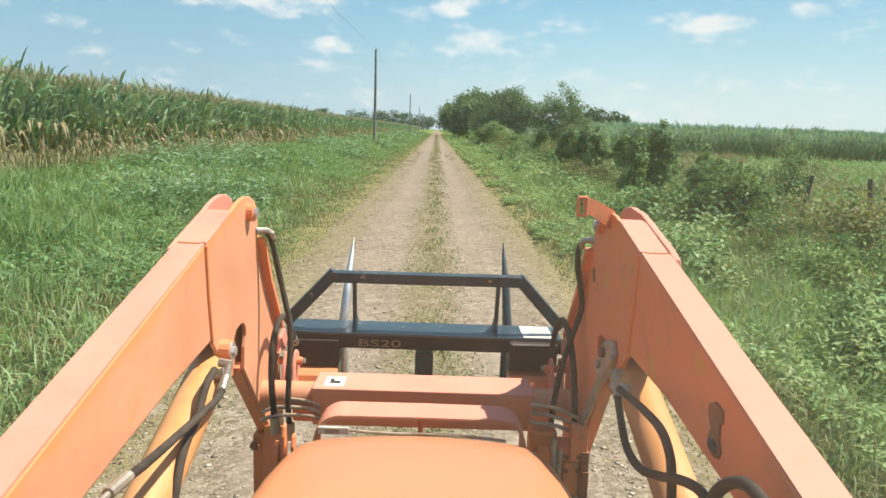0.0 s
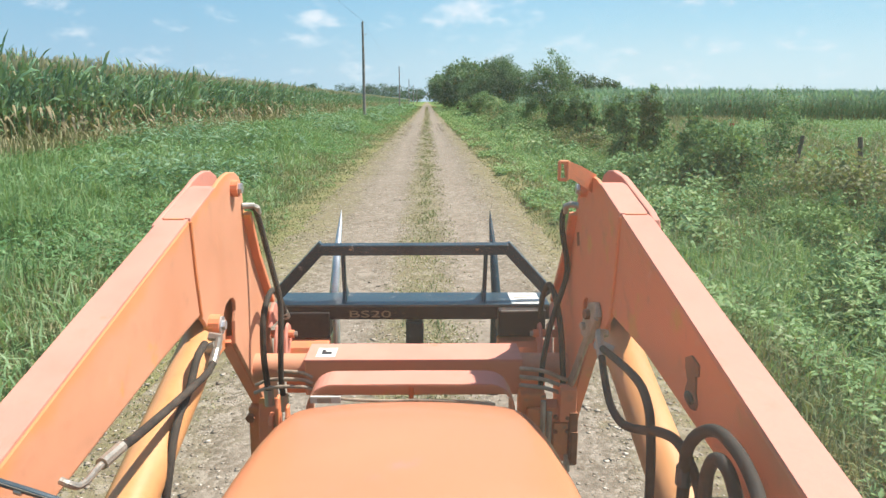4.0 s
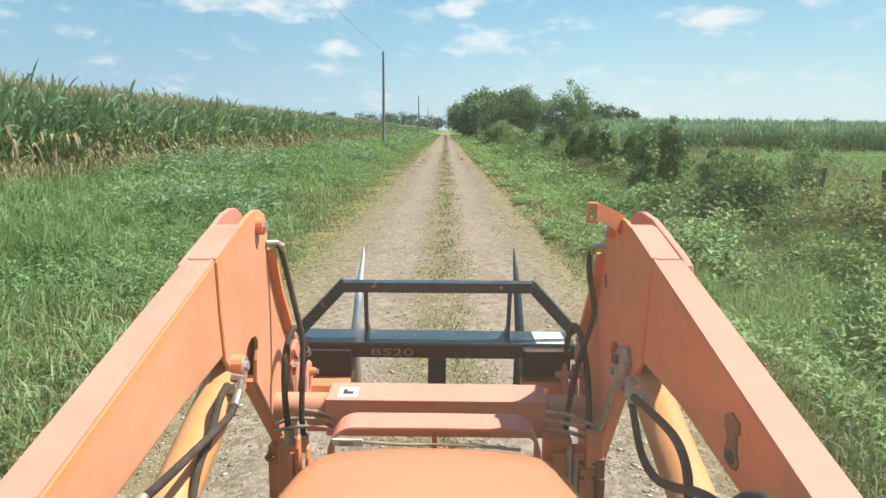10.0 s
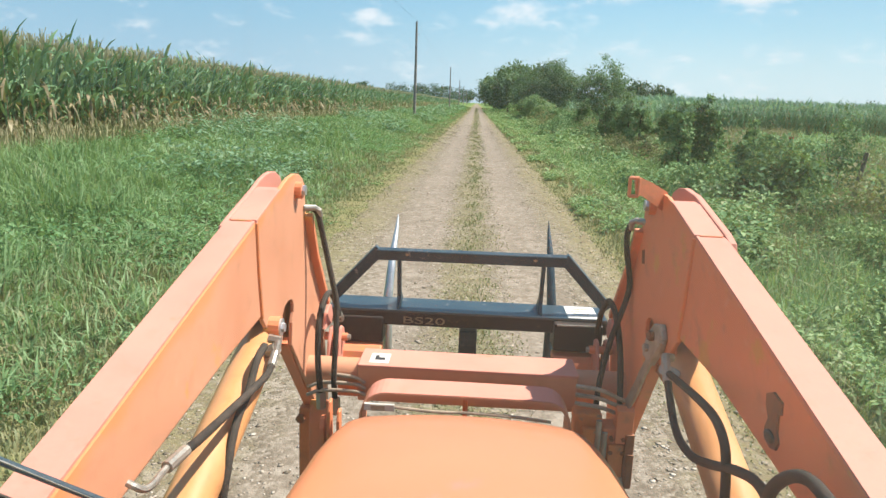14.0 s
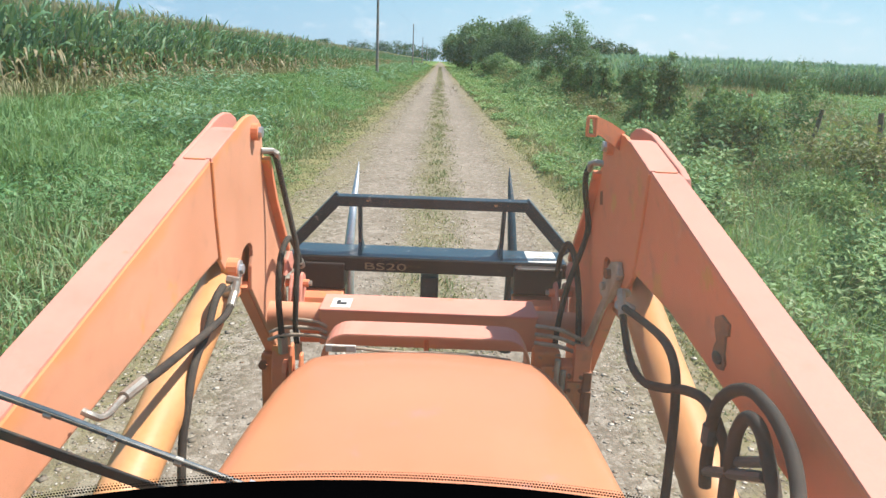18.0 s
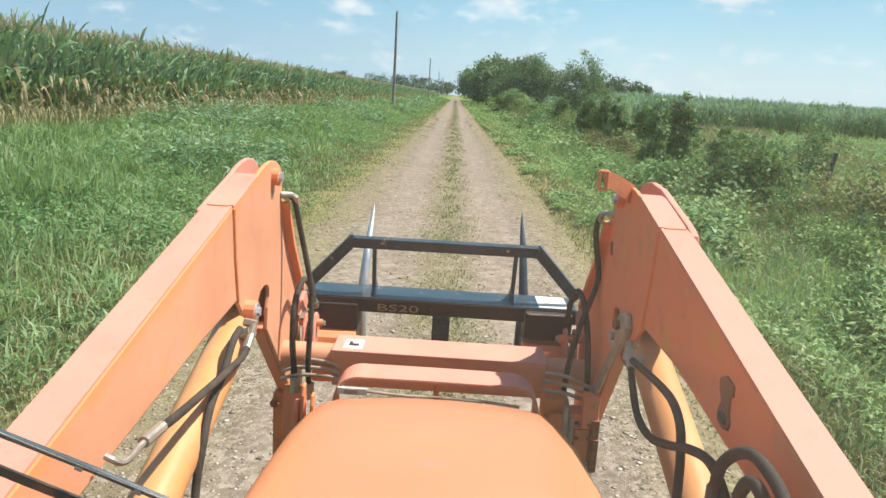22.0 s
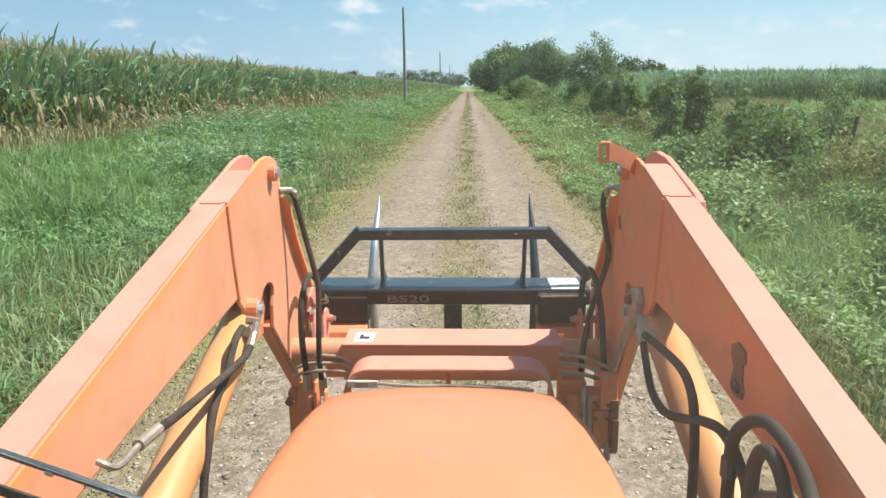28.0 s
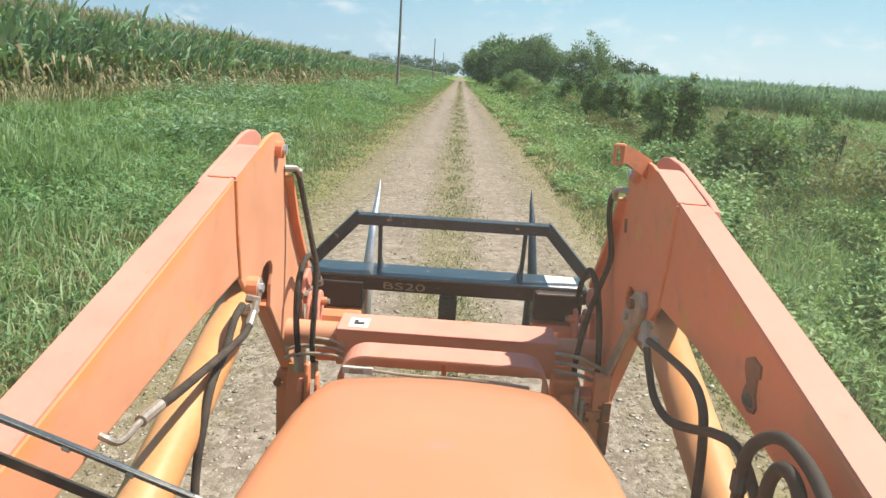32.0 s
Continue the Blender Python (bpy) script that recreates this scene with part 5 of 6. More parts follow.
bracket = part("arm_bracket", prism([(1.328, 1.742), (1.300, 1.756), (1.262, 1.750), (1.258, 1.728), (1.270, 1.722), (1.266, 1.690), (1.254, 1.672), (1.262, 1.656), (1.284, 1.650), (1.312, 1.656), (1.318, 1.678), (1.308, 1.70), (1.326, 1.722)], 0.5735, 0.580, 0.001), RUST, arm_right, "dirty rusted broken bracket on the arm")
part("rubbed_slot", prism([(2.402, 1.800), (2.366, 1.810), (2.350, 1.764), (2.386, 1.756)], 0.5738, 0.577, 0.001), RUST, arm_right, "dark dirty slot in the knee plate")
elbow = part("pipe_elbow", prism([(2.20, 1.50), (2.17, 1.575), (2.10, 1.635), (2.03, 1.655), (1.995, 1.62), (2.02, 1.57), (2.10, 1.50)], 0.556, 0.5745, 0.005), PIPE, arm_right, "dirty grey-brown pipe elbow block")
part("gland_nut", sweep([(0.566, 2.09, 1.60), (0.540, 2.085, 1.60)], 0.016, 6), RUST, elbow)
part("gland_nut", sweep([(0.566, 2.14, 1.545), (0.543, 2.135, 1.545)], 0.013, 6), PIPE, elbow)
lump = bmesh.new()
bmesh.ops.create_icosphere(lump, subdivisions=2, radius=0.017, matrix=Matrix.Translation((0.572, 1.288, 1.672)) @ Matrix.Diagonal((0.4, 1.3, 0.75, 1)))
part("stub", lump, RUSTY_BLACK, bracket, "black greasy stub", smooth=True)
# masts that carry the arms beside the engine
for side in (-1, 1):
    part("loader_mast", box(min(side * 0.57, side * 0.70), max(side * 0.57, side * 0.70), 0.16, 0.36, 0.7, 1.56, 0.015), ORANGE, tractor)
    part("side_frame", box(min(side * 0.42, side * 0.58), max(side * 0.42, side * 0.58), 0.1, 0.75, 0.66, 0.82, 0.015), ORANGE, tractor)
part("mount_bracket", prism([(2.255, 1.19), (2.31, 1.19), (2.31, 1.02), (2.28, 0.98), (2.255, 1.02)], 0.546, 0.577, 0.005), RUST, tractor, "rusty loader bracket")
post = part("mount_post", box(-0.648, -0.598, 2.58, 2.66, 0.6, 1.07, 0.006), DIRTY, tractor, "dirty rusted loader mounting post")
part("web_plate", prism([(2.48, 0.82), (2.48, 1.06), (2.50, 1.14), (2.515, 1.14), (2.515, 0.82)], -0.585, -0.50, 0.004), ORANGE, tractor)
part("bolt_head", sweep([(-0.640, 2.585, 1.03), (-0.640, 2.565, 1.03)], 0.018, 6), RUST, post)

sub = part("sub_frame", prism([(2.275, 1.20), (2.335, 1.21), (2.35, 1.03), (2.31, 0.985), (2.275, 1.0)], 0.47, 0.565, 0.006), ORANGE, tractor, "dirty orange loader sub-frame with rust")
part("cheek_plate", prism([(2.262, 1.272), (2.29, 1.282), (2.33, 1.19), (2.30, 1.150), (2.262, 1.155)], 0.512, 0.571, 0.004), ORANGE, sub, "bright orange cheek plate")
part("rust_plate", box(0.492, 0.545, 2.262, 2.274, 1.03, 1.15, 0.004), DIRTY, sub)
part("valve_block", box(0.375, 0.47, 2.29, 2.36, 1.135, 1.245, 0.008), DIRTY, sub, "dirty valve block")
part("valve_body", box(0.40, 0.455, 2.272, 2.292, 1.06, 1.20, 0.006), DIRTY, sub, "dirty valve body")
for x, z0, z1 in ((0.478, 1.02, 1.19), (0.456, 1.05, 1.23)):
    part("spool", sweep([(x, 2.272, z0), (x, 2.272, z1)], 0.010, 10), PIPE, sub)
part("lower_lug", prism([(2.25, 1.12), (2.29, 1.125), (2.30, 1.06), (2.27, 0.985), (2.25, 1.0)], 0.553, 0.578, 0.004), RUST, sub, "rusty broken lug")
part("lower_bolt", sweep([(0.545, 2.27, 1.03), (0.545, 2.268, 0.965)], 0.012, 8), PIPE, sub)
for z in (1.12, 1.17):
    for x in (0.50, 0.54):
        part("bolt", sweep([(x, 2.277, z), (x, 2.258, z)], 0.008, 6), RUST, sub)
for x, wide, top in ((-0.506, 0.018, 1.16), (-0.478, 0.012, 1.225), (-0.446, 0.012, 1.19)):
    part("sub_frame", prism([(2.295, top - 0.03), (2.31, top), (2.335, top + 0.005), (2.36, 0.98), (2.32, 0.92), (2.295, 0.95)], x, x + wide, 0.004), ORANGE, tractor, "dirty orange frame plate")
cross = part("cross_tube", box(-0.388, 0.395, 2.392, 2.562, 1.20, 1.335, 0.006), LIT_ORANGE, tractor, "orange loader cross tube with a pale sheen")
part("top_plate", box(-0.3895, 0.3965, 2.3905, 2.5635, 1.328, 1.3385, 0.003), FADED_SHEEN, cross, "faded cross tube top with sky sheen in its colour")
part("round_tube", sweep([(-0.585, 2.48, 1.275), (0.585, 2.48, 1.275)], 0.052, 20), LIT_ORANGE, cross, smooth=True)
lab = part("warning_label", box(-0.352, -0.282, 2.415, 2.512, 1.3386, 1.3396, 0), WHITE, cross, "white warning label with a black mark")
part("mark", box(-0.335, -0.298, 2.444, 2.469, 1.3397, 1.3403, 0), INK, lab)
part("mark", box(-0.335, -0.322, 2.469, 2.489, 1.3397, 1.3403, 0), INK, lab)


def hose(name, pts, r, parent, mat=None, label="", steps=6):
    return part(name, sweep(glide(pts, steps), r, 10), mat or RUBBER, parent, label, smooth=True)


def make_hoses():
    lh = hose("hydraulic_hose", [(-0.554, 2.42, 1.885), (-0.54, 2.43, 1.862), (-0.519, 2.45, 1.745), (-0.492, 2.45, 1.619), (-0.475, 2.44, 1.537), (-0.473, 2.41, 1.396), (-0.476, 2.405, 1.267), (-0.467, 2.40, 1.15)], 0.0102, tractor)
    part("fitting", sweep([(-0.585, 2.40, 1.892), (-0.55, 2.42, 1.890), (-0.538, 2.425, 1.882), (-0.536, 2.435, 1.86)], 0.0115, 10), ZINC, lh, "pale metal hose fitting")
    part("fitting", sweep([(-0.469, 2.402, 1.20), (-0.467, 2.40, 1.14)], 0.017, 8), ZINC, lh)
    lp = hose("hydraulic_hose", [(-0.519, 2.72, 1.40), (-0.519, 2.70, 1.436), (-0.519, 2.62, 1.511), (-0.527, 2.55, 1.552), (-0.532, 2.47, 1.528), (-0.535, 2.42, 1.467), (-0.535, 2.405, 1.353), (-0.528, 2.405, 1.255), (-0.521, 2.40, 1.18)], 0.0112, tractor)
    part("fitting", sweep([(-0.523, 2.402, 1.22), (-0.520, 2.40, 1.16)], 0.018, 8), ZINC, lp)
    part("fitting", sweep([(-0.519, 2.712, 1.42), (-0.517, 2.745, 1.39)], 0.016, 8), ZINC, lp, "pale metal hose fitting")
    a = hose("hydraulic_hose", [(-0.536, 1.86, 1.552), (-0.538, 1.80, 1.530), (-0.538, 1.698, 1.536), (-0.538, 1.509, 1.556), (-0.536, 1.32, 1.580), (-0.53, 1.22, 1.602)], 0.0098, tractor)
    part("fitting", sweep([(-0.562, 1.895, 1.596), (-0.526, 1.892, 1.592)], 0.0125, 6), ZINC, a, "pale hex nut")
    part("ferrule", sweep([(-0.534, 1.89, 1.592), (-0.536, 1.872, 1.566), (-0.538, 1.835, 1.538)], 0.0118, 10), ZINC, a, "pale metal hose ferrule")
    part("fitting", sweep(glide([(-0.529, 1.235, 1.601), (-0.535, 1.165, 1.603)], 2), 0.0118, 10), ZINC, a)
    part("steel_elbow", sweep(glide([(-0.535, 1.17, 1.603), (-0.536, 1.14, 1.602), (-0.536, 1.11, 1.601), (-0.542, 1.09, 1.603), (-0.552, 1.08, 1.614), (-0.565, 1.08, 1.62)], 4), 0.0065, 8), ZINC, a)
    hose("hydraulic_hose", [(-0.56, 1.85, 1.59), (-0.56, 1.78, 1.575), (-0.56, 1.705, 1.518), (-0.56, 1.612, 1.478), (-0.555, 1.529, 1.405), (-0.55, 1.45, 1.25), (-0.5, 1.3, 0.8)], 0.0105, tractor)
    rh = hose("hydraulic_hose", [(0.537, 2.43, 1.885), (0.529, 2.44, 1.85), (0.537, 2.46, 1.781), (0.561, 2.48, 1.673), (0.557, 2.48, 1.609), (0.52, 2.44, 1.517), (0.494, 2.41, 1.448), (0.472, 2.40, 1.326), (0.465, 2.40, 1.22)], 0.0102, tractor)
    part("fitting", sweep([(0.585, 2.40, 1.895), (0.55, 2.42, 1.897), (0.538, 2.425, 1.89), (0.536, 2.435, 1.865)], 0.0115, 10), ZINC, rh, "pale metal hose fitting")
    hose("hydraulic_hose", [(0.508, 2.71, 1.40), (0.505, 2.68, 1.446), (0.501, 2.62, 1.513), (0.51, 2.55, 1.575), (0.523, 2.47, 1.54), (0.535, 2.41, 1.432), (0.541, 2.38, 1.303), (0.545, 2.38, 1.22)], 0.0108, tractor)
    b = hose("hydraulic_hose", [(0.53, 1.84, 1.60), (0.52, 1.742, 1.545), (0.51, 1.629, 1.507), (0.50, 1.486, 1.523), (0.50, 1.36, 1.569), (0.50, 1.244, 1.621), (0.51, 1.165, 1.638), (0.525, 1.12, 1.60), (0.535, 1.10, 1.54), (0.54, 1.10, 1.35)], 0.0098, tractor)
    part("fitting", sweep([(0.56, 1.90, 1.60), (0.535, 1.87, 1.612), (0.53, 1.84, 1.598), (0.524, 1.79, 1.570)], 0.0125, 8), PIPE, b, "dull metal hose fitting")
    hose("hydraulic_hose", [(0.53, 1.80, 1.59), (0.52, 1.558, 1.632), (0.51, 1.404, 1.652), (0.50, 1.31, 1.64), (0.50, 1.286, 1.593), (0.50, 1.274, 1.531), (0.50, 1.268, 1.433), (0.5, 1.25, 1.1), (0.5, 1.2, 0.8)], 0.0098, tractor)
    c = hose("hydraulic_hose", [(0.516, 1.13, 1.488), (0.512, 1.13, 1.532), (0.512, 1.13, 1.577), (0.509, 1.12, 1.645), (0.516, 1.105, 1.68), (0.526, 1.08, 1.704), (0.534, 1.05, 1.714), (0.538, 1.01, 1.712), (0.539, 0.97, 1.705), (0.538, 0.93, 1.69), (0.53, 0.89, 1.679), (0.519, 0.85, 1.66), (0.501, 0.8, 1.633), (0.47, 0.7, 1.5)], 0.0112, tractor, label="thick dusty black hydraulic hose in a loop")
    hose("hydraulic_hose", [(0.519, 1.05, 1.40), (0.519, 1.05, 1.522), (0.519, 1.05, 1.561), (0.517, 1.05, 1.606), (0.514, 1.04, 1.649), (0.514, 1.02, 1.682), (0.517, 1.0, 1.691), (0.522, 0.98, 1.681), (0.525, 0.96, 1.658), (0.521, 0.93, 1.639), (0.515, 0.9, 1.621), (0.503, 0.86, 1.589), (0.48, 0.8, 1.48)], 0.0115, tractor)
    part("hose_clamp", sweep([(0.525, 1.06, 1.581), (0.52, 0.95, 1.648)], 0.009, 8), BLACK, c)
    part("hose_clamp", sweep([(0.512, 1.125, 1.522), (0.523, 0.95, 1.622)], 0.0095, 8), BLACK, c)
    part("hose_clamp", sweep([(0.511, 1.13, 1.575), (0.511, 1.13, 1.61)], 0.0145, 10), BLACK, c)
    for k in range(3):
        o = 0.022 * k
        hose("steel_line", [(-0.575, 2.45 - o, 1.25 - o), (-0.513, 2.44 - o, 1.275 - o), (-0.40, 2.40 - o * 0.5, 1.285 - o), (-0.36, 2.39, 1.27 - o)], 0.0068, tractor, PIPE, "dirty grey-brown steel hydraulic line")
        hose("steel_line", [(0.375, 2.31, 1.335 - 1.4 * o), (0.46, 2.30, 1.328 - 1.4 * o), (0.525, 2.30, 1.300 - 1.2 * o), (0.550, 2.305 - o * 0.2, 1.296 - o * 0.7), (0.560, 2.26 - o * 0.5, 1.365 - o * 0.5), (0.562 - o * 0.1, 2.18 - o * 0.6, 1.465 - o * 0.5), (0.562 - o * 0.1, 2.02 - o * 0.5, 1.630 - o * 0.4)], 0.0072, tractor, PIPE, "dirty grey-brown steel hydraulic line")


make_hoses()


def make_running_gear():
    part("chassis", box(-0.24, 0.24, -0.9, 2.0, 0.62, 0.98, 0.03), DASH, tractor)
    part("front_axle", sweep([(-0.62, 1.35, 0.46), (0.62, 1.35, 0.46)], 0.07, 12), ORANGE, tractor)
    part("axle_mount", box(-0.15, 0.15, 1.2, 1.5, 0.45, 0.66, 0.02), DASH, tractor)
    for side in (-1, 1):
        bm = bmesh.new()
        prof = [(-0.13, 0.24), (-0.15, 0.34), (-0.14, 0.42), (-0.10, 0.455), (0.10, 0.455), (0.14, 0.42), (0.15, 0.34), (0.13, 0.24)]
        n = 36
        rings = [[bm.verts.new((side * 0.72 + dx, 1.35 + rr * math.cos(a), 0.462 + rr * math.sin(a))) for dx, rr in prof] for a in (2 * math.pi * k / n for k in range(n))]
        for k in range(n):
            p, q = rings[k], rings[(k + 1) % n]
            for j in range(len(prof) - 1):
                bm.faces.new((p[j], p[j + 1], q[j + 1], q[j]))
        wheel = part("front_wheel", bm, RUBBER, tractor, "dusty black ribbed tractor tyre", smooth=True)
        part("rim", sweep([(side * 0.64, 1.35, 0.462), (side * 0.80, 1.35, 0.462)], 0.245, 24), YELLOW, wheel)
        for k in range(18):
            a = 2 * math.pi * k / 18
            bm = box(-0.13, 0.13, -0.02, 0.02, 0.43, 0.472, 0.004)
            bmesh.ops.transform(bm, verts=list(bm.verts), matrix=Matrix.Translation((side * 0.72, 1.35, 0.462)) @ Matrix.Rotation(a, 4, "X") @ Matrix.Rotation(0.5 * side, 4, "Z"))
            part("tread_lug", bm, RUBBER, wheel)


make_running_gear()


def make_wiper():
    a, b = Vector((-0.62, 0.75, 1.869)), Vector((-0.20, 0.745, 1.713))
    w1 = part("wiper_arm", sweep([a, a.lerp(b, 0.5) + Vector((0, 0, 0.003)), b], [0.005, 0.0045, 0.004], 8), BLACK, tractor, "thin black windscreen wiper arm")
    for f in (0.45, 0.62, 0.8):
        part("wiper_clip", sweep([a.lerp(b, f), a.lerp(b, f + 0.02)], 0.0056, 8), ZINC, w1)
    c, d = Vector((-0.62, 0.75, 1.819)), Vector((-0.27, 0.745, 1.691))
    part("edge_strip", bar(a + Vector((0, -0.003, 0.0045)), b + Vector((0, -0.003, 0.0042)), 0.0015, 0.003, (0, 1, 0), 0), ZINC, w1, "thin pale upper edge")
    part("arm_end", bar(b, b + Vector((0.035, 0, -0.012)), 0.018, 0.006, (0, 1, 0), 0.001), STEEL, w1, "bright metal clip")
    part("wiper_blade", bar(c, d, 0.012, 0.006, (0, 1, 0), 0.001), RUBBER, w1, "black rubber wiper blade")
    # padded dashboard edge below the windscreen
    bm = bmesh.new()
    rows = []
    for k in range(25):
        x = -0.5 + k / 24
        z = 1.859 - 0.33 * (x + 0.01) ** 2
        rows.append([bm.verts.new((x, y, z + dz)) for y, dz in ((0.10, -0.10), (0.30, -0.02), (0.50, 0.0), (0.55, -0.004), (0.565, -0.02), (0.565, -0.09))])
    for p, q in zip(rows, rows[1:]):
        for j in range(5):
            bm.faces.new((p[j], p[j + 1], q[j + 1], q[j]))
    dash = part("dashboard", bm, DASH, tractor, "black curved border below the windscreen", smooth=True)
    if dash:
        # the dotted border of the glass above the black band
        dots = bmesh.new()
        for row, (lift, size) in enumerate(((0.0022, 0.0011), (0.0048, 0.0010), (0.0074, 0.0006))):
            for k in range(252):
                x = -0.34 + (k + 0.5 * (row % 2)) * 0.0027
                z = 1.8552 - 0.33 * (x + 0.01) ** 2 + lift
                dots.faces.new([dots.verts.new((x + size * math.cos(q), 0.551, z + size * math.sin(q))) for q in (0, 1.05, 2.09, 3.14, 4.19, 5.24)])
        part("dotted_border", dots, DASH, dash, "dotted black edge of the glass border")


make_wiper()


def make_windscreen():
    """A thin pane with a film of dust, worst towards the sunny side."""
    m = bpy.data.materials.new("dusty_glass")
    m.use_nodes = True
    n = Nodes(m.node_tree)
    at = n.add("ShaderNodeTexCoord").outputs["Object"]
    s = n.add("ShaderNodeSeparateXYZ")
    n.link(at, s.inputs[0])
    film, spots = n.noise(at, 5.0, 5.0), n.noise(at, 260.0, 3.0)
    amount = n.math("ADD", n.span(s.outputs[0], -0.1, 0.35, 0.036, 0.080), n.math("MULTIPLY", n.span(film, 0.38, 0.7), n.span(s.outputs[0], -0.1, 0.4, 0.014, 0.034)))
    amount = n.math("ADD", amount, n.math("MULTIPLY", n.span(spots, 0.68, 0.76), 0.05))
    # dust colour is warmed to stand for the hood's reflection in the glass
    t, g, d, tl = n.add("ShaderNodeBsdfTransparent"), n.add("ShaderNodeBsdfGlossy", Roughness=0.02), n.add("ShaderNodeBsdfDiffuse", Color=(0.80, 0.66, 0.50, 1)), n.add("ShaderNodeBsdfTranslucent", Color=(0.80, 0.66, 0.50, 1))
    gloss, dust, pane = n.add("ShaderNodeMixShader", Fac=0.03), n.add("ShaderNodeMixShader", Fac=0.6), n.add("ShaderNodeMixShader")
    n.link(t.outputs[0], gloss.inputs[1])
    n.link(g.outputs[0], gloss.inputs[2])
    n.link(d.outputs[0], dust.inputs[1])
    n.link(tl.outputs[0], dust.inputs[2])
    n.link(amount, pane.inputs[0])
    n.link(gloss.outputs[0], pane.inputs[1])
    n.link(dust.outputs[0], pane.inputs[2])
    n.link(pane.outputs[0], n.add("ShaderNodeOutputMaterial").inputs[0])
    v = [(-0.57, 0.69, 1.50), (0.57, 0.69, 1.50), (0.57, 0.69, 2.95), (-0.57, 0.69, 2.95)]
    ob = new("windscreen", mesh_from("windscreen", v, [(0, 1, 2), (0, 2, 3)], m))
    ob.parent = tractor
    ob.visible_shadow = False
    tagged(ob, "dusty clear cab windscreen")


make_windscreen()


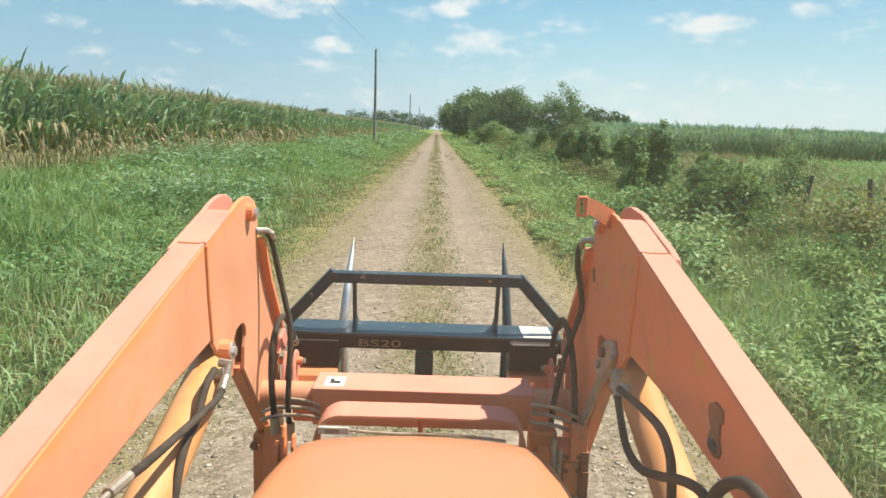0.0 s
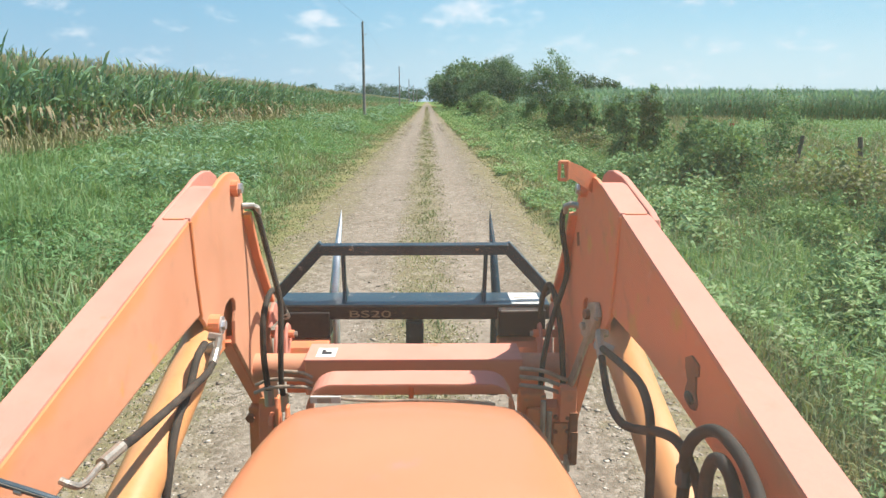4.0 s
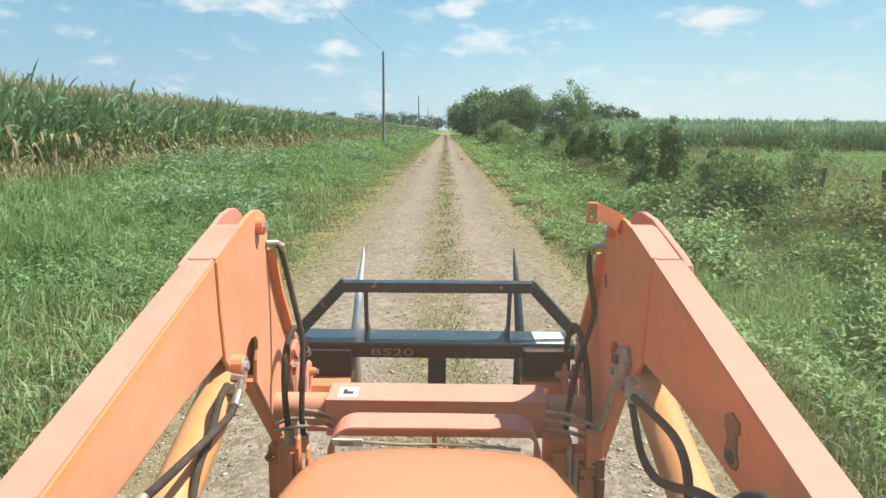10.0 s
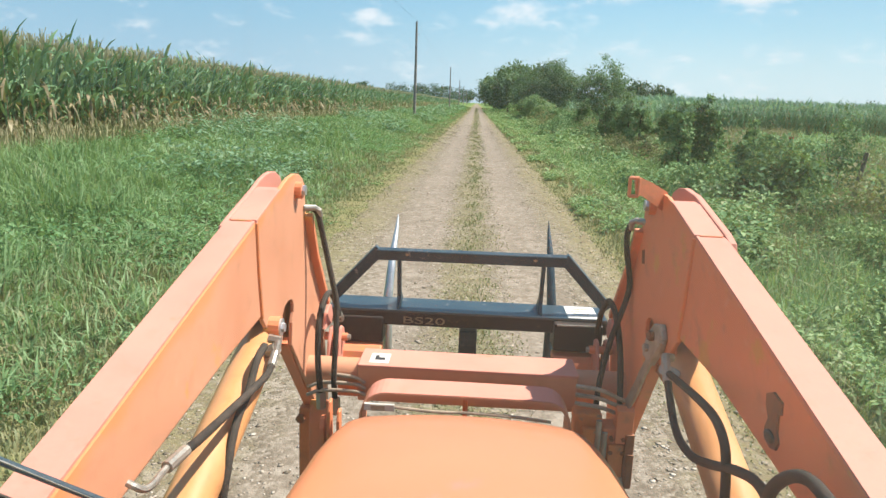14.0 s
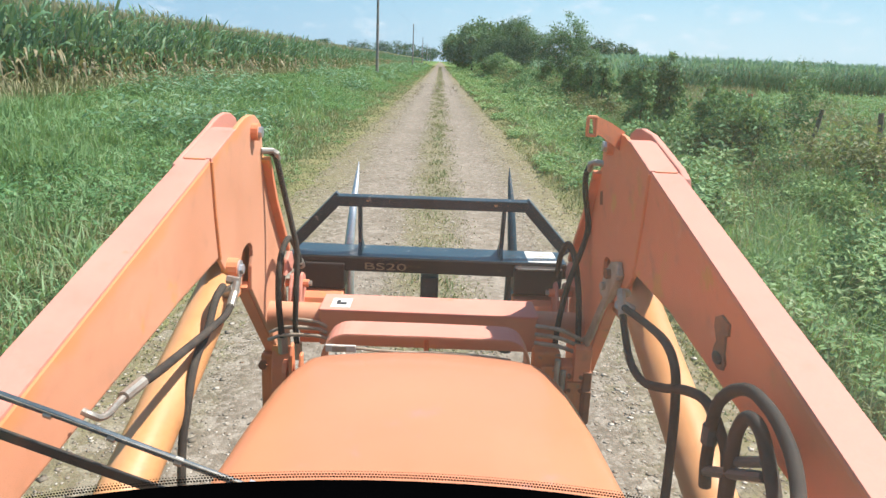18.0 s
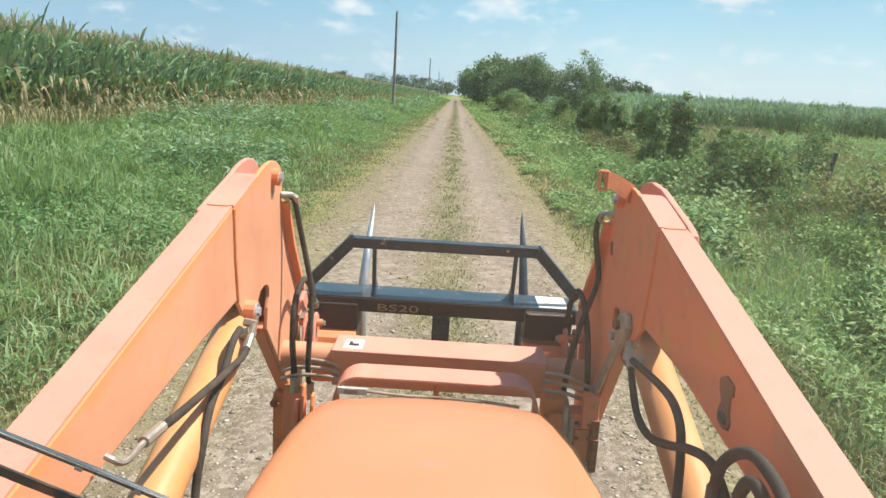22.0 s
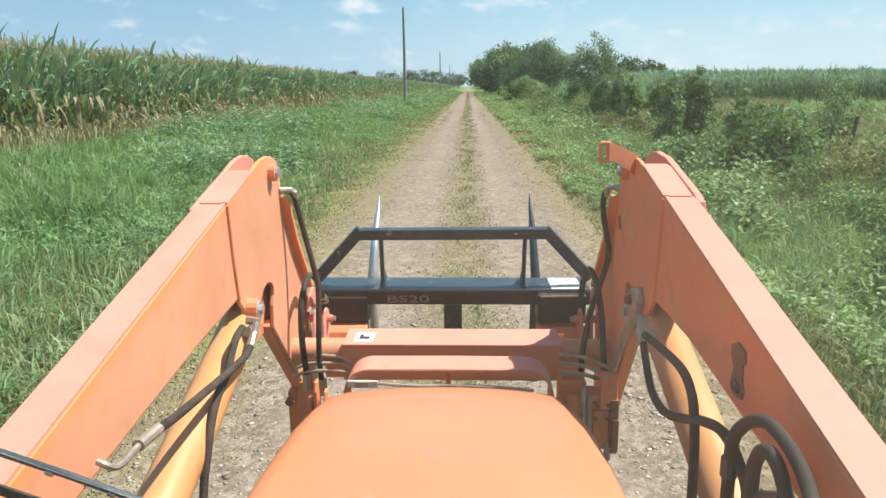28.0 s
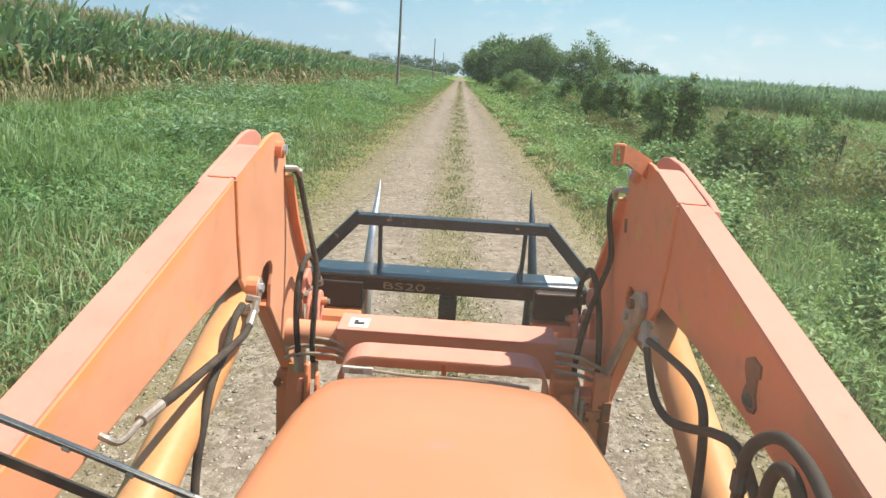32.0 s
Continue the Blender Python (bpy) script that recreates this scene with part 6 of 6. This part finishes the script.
# ---- bale spear attachment ----
def make_spear():
    s = thing("bale_spear", "black steel bale spear frame with two bright tines", "bale spear", at=(0, 2.85, 1.2))
    s.location = (0, 0, 0)
    yb = 2.845
    # bluish top for sky sheen, dark front for shade and rust, by colour
    low = part("lower_bar", box(-0.575, 0.56, 2.775, 2.968, 1.366, 1.428, 0.006), RUSTY_BLACK, s, "worn rusty black square lower bar")
    part("top_face", box(-0.572, 0.557, 2.778, 2.965, 1.4275, 1.4301, 0), BLACK, low, "scuffed slate-black bar top with sky sheen in its colour")
    top = part("upper_bar", bar((-0.388, yb - 0.005, 1.648), (0.388, yb - 0.005, 1.652), 0.046, 0.03, (0, 1, 0.25)), BLACK, s, "black flat upper bar with bolt holes")
    for x in (-0.262, 0.258):
        part("bolt_hole", sweep([(x, 2.823, 1.654), (x, 2.83, 1.653)], 0.008, 12), LETTER, top)
    for side in (-1, 1):
        part("slanted_bar", bar((side * 0.374, yb - 0.004, 1.667), (side * 0.565, yb, 1.46), 0.046, 0.03, (0, 1, 0.2)), BLACK, s)
        part("upright", bar((side * 0.295, yb, 1.635), (side * 0.29, yb, 1.42), 0.016, 0.03, (0, 1, 0)), BLACK, s)
        part("gusset", prism([(2.79, 1.43), (2.96, 1.43), (2.855, 1.50)], side * 0.285, side * 0.297, 0), BLACK, s)
        xa, xb = (-0.55, -0.347) if side < 0 else (0.342, 0.535)
        plate = part("mount_plate", box(xa, xb, 2.735 if side > 0 else 2.765, 2.86, 1.290 if side < 0 else 1.305, 1.40 if side < 0 else 1.418, 0.006), RUSTY_BLACK, s, "scuffed black mounting plate")
        if side > 0:
            # pale bar modelled in place of the highlight along the plate's edge
            part("edge_highlight", bar((xa + 0.01, 2.732, 1.414), (xb - 0.01, 2.732, 1.416), 0.006, 0.004, (0, 1, 0), 0.001), ZINC, plate, "bright bar standing for the plate's edge highlight")
        part("coupler", prism([(2.70, 1.08), (2.70, 1.235), (2.712, 1.268), (2.735, 1.285), (2.80, 1.288), (2.80, 1.08)], xa + 0.03 * (side < 0), xb, 0.006), ORANGE, s, "dirty orange quick coupler block")
        for k in (0, 1):
            at = side * (0.50 + 0.038 * k)
            ear = part("coupler_ear", prism([(2.60, 1.20), (2.64, 1.33), (2.67, 1.372), (2.70, 1.378), (2.735, 1.36), (2.76, 1.31), (2.77, 1.20)], at, at + side * 0.011, 0.003), FADED_SHEEN, s, "pink-faded coupler ear")
            if k == 0:
                part("ear_pin", sweep([(at - side * 0.022, 2.69, 1.335), (at + side * 0.07, 2.69, 1.335)], 0.016, 10), ORANGE, ear)
                part("bolt_head", sweep([(at - side * 0.034, 2.69, 1.335), (at - side * 0.021, 2.69, 1.335)], 0.011, 6), ZINC, ear)
        part("end_lug", prism([(2.62, 1.385), (2.655, 1.44), (2.70, 1.462), (2.74, 1.45), (2.77, 1.40), (2.74, 1.37)], side * 0.552, side * 0.566, 0.004), FADED_SHEEN, s, "pink-faded lug at the bar end")
        part("tine", sweep([(side * 0.352, 2.995, 1.0), (side * 0.356, 2.992, 1.42), (side * 0.349, 3.09, 1.60), (side * 0.343, 3.17, 1.705), (side * 0.341, 3.2, 1.757)], [0.021, 0.021, 0.016, 0.008, 0.001], 12), STEEL if side < 0 else BLACK, s,
             "bright polished pointed steel tine" if side < 0 else "dark pointed steel tine", smooth=True)
        part("tine_socket", sweep([(side * 0.352, 2.995, 0.95), (side * 0.355, 2.994, 1.12)], 0.032, 12), BLACK, s)
    part("centre_post", box(-0.037, 0.037, 2.80, 2.86, 1.08, 1.346, 0.005), BLACK, s)
    plate = part("label", box(0.402, 0.525, 2.785, 2.955, 1.4302, 1.4316, 0), WHITE, s, "worn white paper label")
    for k in range(4):
        part("print_line", box(0.42 + 0.01 * (k % 2), 0.51 - 0.015 * (k % 3), 2.81 + 0.033 * k, 2.817 + 0.033 * k, 1.4317, 1.4321, 0), LETTER, plate)
    cu = bpy.data.curves.new("letters", "FONT")
    cu.body, cu.size, cu.extrude = "BS20", 0.062, 0.001
    tmp = new("letters", cu)
    me = bpy.data.meshes.new_from_object(tmp.evaluated_get(bpy.context.evaluated_depsgraph_get()))
    bpy.data.objects.remove(tmp)
    me.materials.clear()
    me.materials.append(LETTER)
    txt = new("lettering", me)
    txt.parent = low
    txt.matrix_basis = pose(-0.272, 2.7735, 1.377, 90, 0, 0) @ Matrix.Diagonal((1.42, 0.66, 1, 1))
    tagged(txt, "faded stencilled letters BS20")


make_spear()
